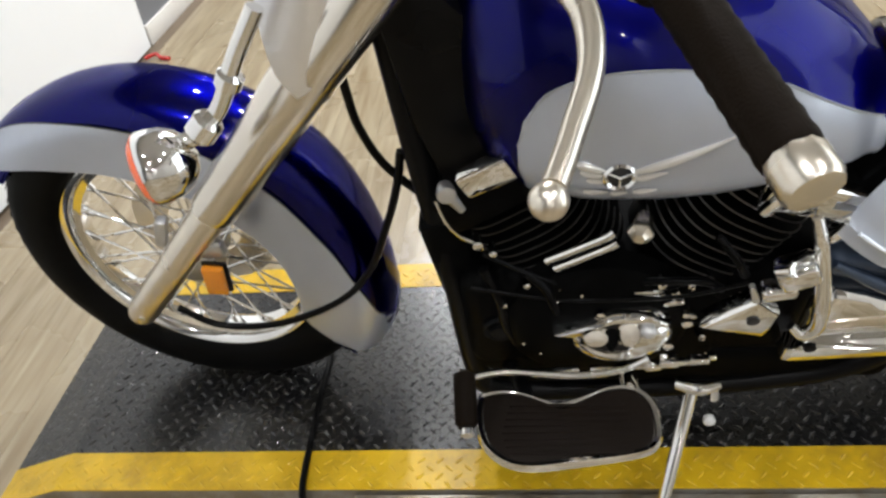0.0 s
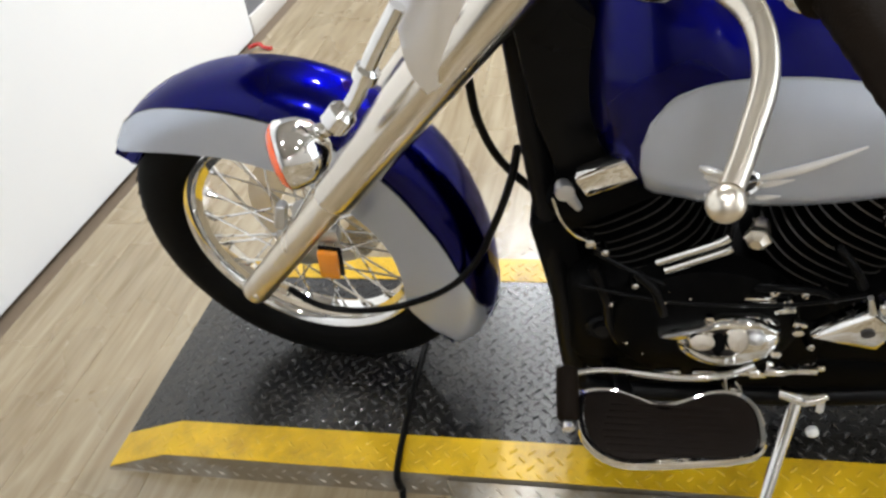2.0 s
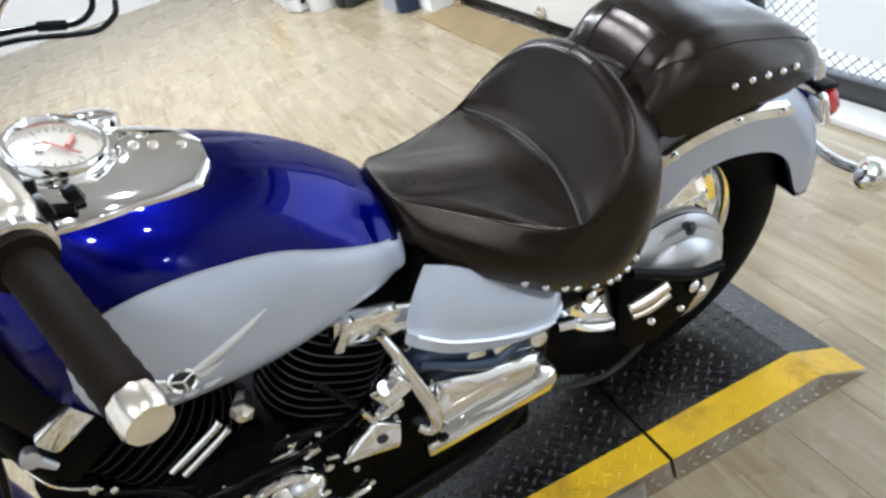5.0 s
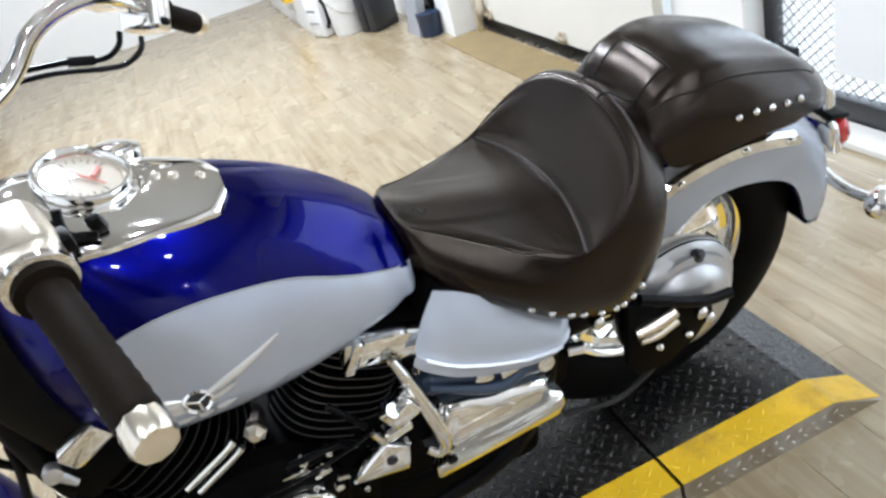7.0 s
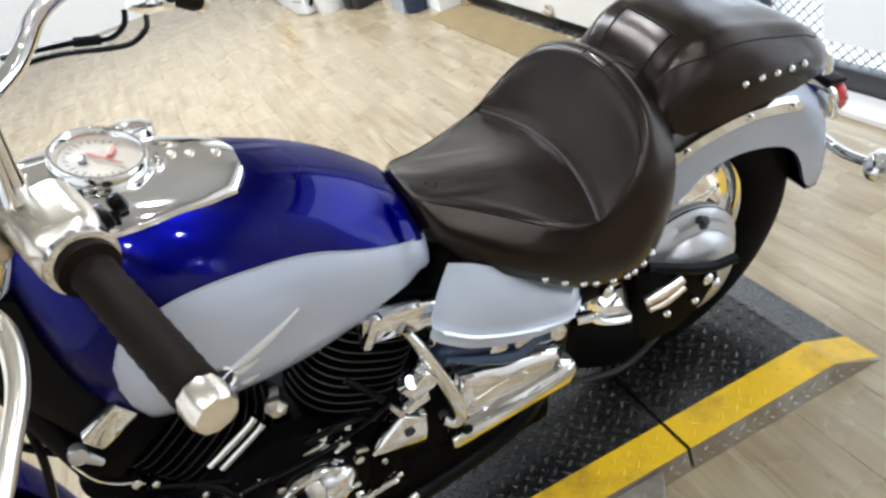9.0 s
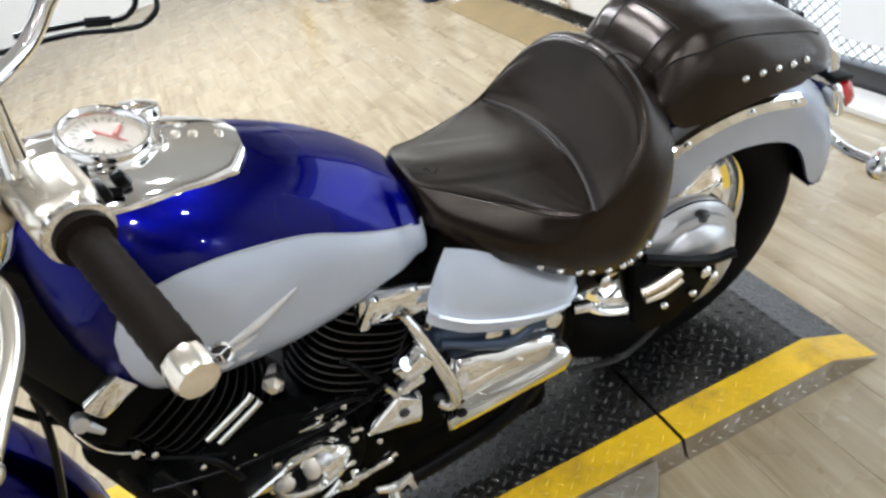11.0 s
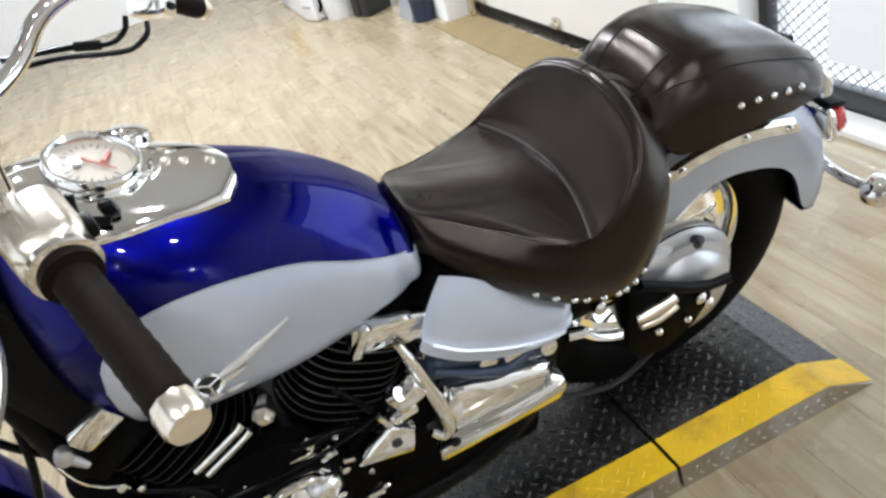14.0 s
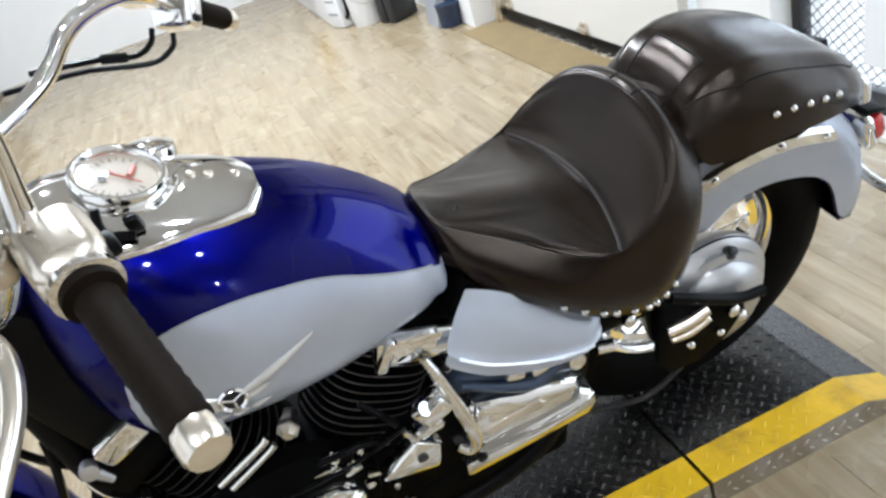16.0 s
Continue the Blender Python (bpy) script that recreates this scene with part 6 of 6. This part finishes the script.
def bucket(x, y, r, h, label):
    b = thing("bucket", label, "bucket", "white buckets by the counter", pose(x, y, FLOOR_Z))
    bm = new_bm()
    add_lathe(bm, (0, 0, 0), (0, 0, 1), [(0, r * 0.86), (0.005, r * 0.88), (h * 0.82, r), (h * 0.83, r * 1.04), (h * 0.87, r * 1.04), (h * 0.88, r), (h, r * 1.01), (h + 0.012, r * 1.03), (h + 0.013, r * 0.6)], 36)
    part("pail", bm, M_PLASTIC_W, b)
    bm = new_bm()
    add_tube(bm, [(r * 1.05 * math.cos(a), r * 1.05 * math.sin(a), h * 0.82 - 0.1 * math.sin(a - 3.4)) for a in np.linspace(3.4, 6.2, 9)], 0.003, 6)
    part("handle", bm, M_SATIN, b)
    return b


bucket(2.09, 4.42, 0.12, 0.31, "white plastic bucket with a lid on the floor")
jug = thing("white_jug", "white plastic jug with a printed label and black handle", "jug", place=pose(1.955, 4.60, FLOOR_Z, 0, 0, 20) @ Matrix.Scale(1.16, 4))
bm = new_bm()
add_box(bm, (0, 0, 0.13), (0.13, 0.17, 0.26), 0.02)
part("jug_body", bm, M_PLASTIC_W, jug)
bm = new_bm()
add_tube(bm, [(-0.03, -0.09, 0.06), (-0.03, -0.12, 0.1), (-0.03, -0.12, 0.2), (-0.03, -0.09, 0.23)], 0.012, 8)
part("jug_handle", bm, M_BLACK, jug)
for z in (0.17, 0.09):
    bm = new_bm()
    add_box(bm, (-0.0665, 0.0, z), (0.002, 0.1, 0.012))
    part("label_bar", bm, M_PLASTIC_G, jug)
case_thing = thing("tool_case", "dark plastic tool case standing on the floor", "case", place=pose(2.27, 4.22, FLOOR_Z, 0, 0, 25) @ Matrix.Scale(1.16, 4))
for dx in (-0.045, 0.045):
    bm = new_bm()
    add_box(bm, (0, dx * 0.85, 0.12), (0.20, 0.072, 0.24), 0.018)
    part("case_half", bm, M_PLASTIC_B, case_thing)
bm = new_bm()
add_tube(bm, [(-0.05, 0, 0.235), (-0.05, 0, 0.265), (0.05, 0, 0.265), (0.05, 0, 0.235)], 0.01, 8, 2)
part("case_handle", bm, M_PLASTIC_B, case_thing)
pan = thing("dustpan", "grey plastic dustpan leaning against the white pier", "dustpan", place=pose(2.34, 3.70, FLOOR_Z, 0, 8, 0) @ Matrix.Scale(1.16, 4))
bm = new_bm()
skin(bm, [[(0, -0.10, 0), (0, 0.10, 0), (0.03, 0.10, 0), (0.03, -0.10, 0)], [(0.0, -0.10, 0.20), (0.0, 0.10, 0.20), (0.05, 0.10, 0.20), (0.05, -0.10, 0.20)], [(0.01, -0.06, 0.25), (0.01, 0.06, 0.25), (0.05, 0.06, 0.25), (0.05, -0.06, 0.25)], [(0.02, -0.015, 0.28), (0.02, 0.015, 0.28), (0.045, 0.015, 0.28), (0.045, -0.015, 0.28)], [(0.02, -0.012, 0.8), (0.02, 0.012, 0.8), (0.04, 0.012, 0.8), (0.04, -0.012, 0.8)]])
part("pan", bm, M_PLASTIC_G, pan)
tub = thing("navy_tub", "small navy plastic tub on the floor beside the pier", "tub", place=pose(2.42, 3.56, FLOOR_Z) @ Matrix.Scale(1.25, 4))
bm = new_bm()
add_lathe(bm, (0, 0, 0), (0, 0, 1), [(0, 0.05), (0.004, 0.054), (0.11, 0.062), (0.115, 0.066), (0.12, 0.064)], 24)
part("tub_body", bm, M_PLASTIC_N, tub)
win = thing("window_1", "black-framed glazed panel low in the white pier", "window", place=pose(2.472, 3.80, 0.42))
win["kind"] = "structure"
for c, s in (((0, 0.21, 0), (0.03, 0.05, 0.72)), ((0, -0.21, 0), (0.03, 0.05, 0.72)), ((0, 0, -0.34), (0.03, 0.4, 0.05)), ((0, 0, 0.34), (0.03, 0.4, 0.05)), ((0, 0, -0.12), (0.028, 0.4, 0.03))):
    bm = new_bm()
    add_box(bm, c, s, 0.004)
    part("frame_bar", bm, M_BLACK, win)
bm = new_bm()
add_box(bm, (0.004, 0, 0), (0.006, 0.4, 0.68))
part("pane", bm, plain("bluish_pane", (0.55, 0.62, 0.7), 0.1, 0.0), win, "pale bluish pane")
scrap = thing("red_scrap", "small red and grey scrap lying by the wall corner", "scrap", place=pose(-0.86, 1.88, FLOOR_Z))
bm = new_bm()
add_tube(bm, [(-0.02, -0.02, 0.012), (0.02, 0.0, 0.02), (0.05, -0.02, 0.012), (0.09, -0.03, 0.01)], 0.009, 8)
part("scrap_strip", bm, M_RED, scrap)

# ceiling lamps: round downlights whose glints show on the paint
M_LAMP = glow("lamp_disc", (1.0, 0.95, 0.86), 60.0)
# the last one, at (1.0, -2.9), is added only to brighten the tank's flank
for i, (x, y, watts) in enumerate(((0.2, -1.5, 1.2), (1.82, -1.15, 0.55), (1.9, -2.3, 0.45), (0.35, 1.5, 1.2), (1.35, 1.3, 1.2), (0.8, 2.8, 3.0), (1.2, 4.4, 3.2), (0.0, 3.9, 3.0), (2.5, -6.3, 1.4), (0.4, -4.6, 0.8), (1.2, -7.8, 1.6), (1.0, -2.9, 0.7))):
    lampo = thing("ceiling_downlight", "round recessed ceiling downlight, switched on", "ceiling light", "ceiling downlights", pose(x, y, CEIL))
    bm = new_bm()
    add_ring(bm, (0, 0, -0.006), (0, 0, 1), 0.075, [(0.008, 0.012), (-0.006, 0.008), (-0.006, -0.008), (0.008, -0.012)], 32)
    part("trim_ring", bm, M_TRIM, lampo)
    bm = new_bm()
    add_lathe(bm, (0, 0, -0.004), (0, 0, 1), [(0, 0.063), (0.002, 0.063)], 32)
    part("diffuser", bm, M_LAMP, lampo, "glowing round diffuser")
    area_lamp("downlight_%s" % "abcdefghijkl"[i], (x, y, CEIL - 0.012), (x, y, 0), 0.12, LAMP_W * watts, (1.0, 0.985, 0.965), round_one=True)

# ---- floor boards ----
BW, BL = 0.152, 1.22
shapes = {}


def board_mesh(length):
    key = round(length, 3)
    if key not in shapes:
        bm = new_bm()
        add_box(bm, (0, 0, -0.005), (length - 0.0004, BW - 0.0004, 0.010), 0.0006, None, 1)
        me = bpy.data.meshes.new("floor_plank")
        bm.to_mesh(me)
        bm.free()
        me.materials.append(M_PLANK)
        shapes[key] = me
    return shapes[key]


rng = random.Random(4)
x = -0.86 + BW / 2
count = 0
rest = []
while x < 2.76:
    y = -8.9 - rng.random() * BL
    while y < 6.9:
        place = pose(x, y + BL / 2, FLOOR_Z, 0, 0, 90)
        if y > -3.19 and y + BL > -1.0 and y < 5.4 and count < 300:
            ob = new("floor_plank", board_mesh(BL))
            ob.parent = floor
            ob.matrix_world = place
            count += 1
        else:
            rest.append(place)
        y += BL
    x += BW
bm = new_bm()
for place in rest:
    made = add_box(bm, (0, 0, -0.005), (BL - 0.0007, BW - 0.0007, 0.010))
    for v in made:
        v.co = place @ v.co
tagged(part("far_planks", bm, M_PLANK, floor, smooth=False), kind="stuff")
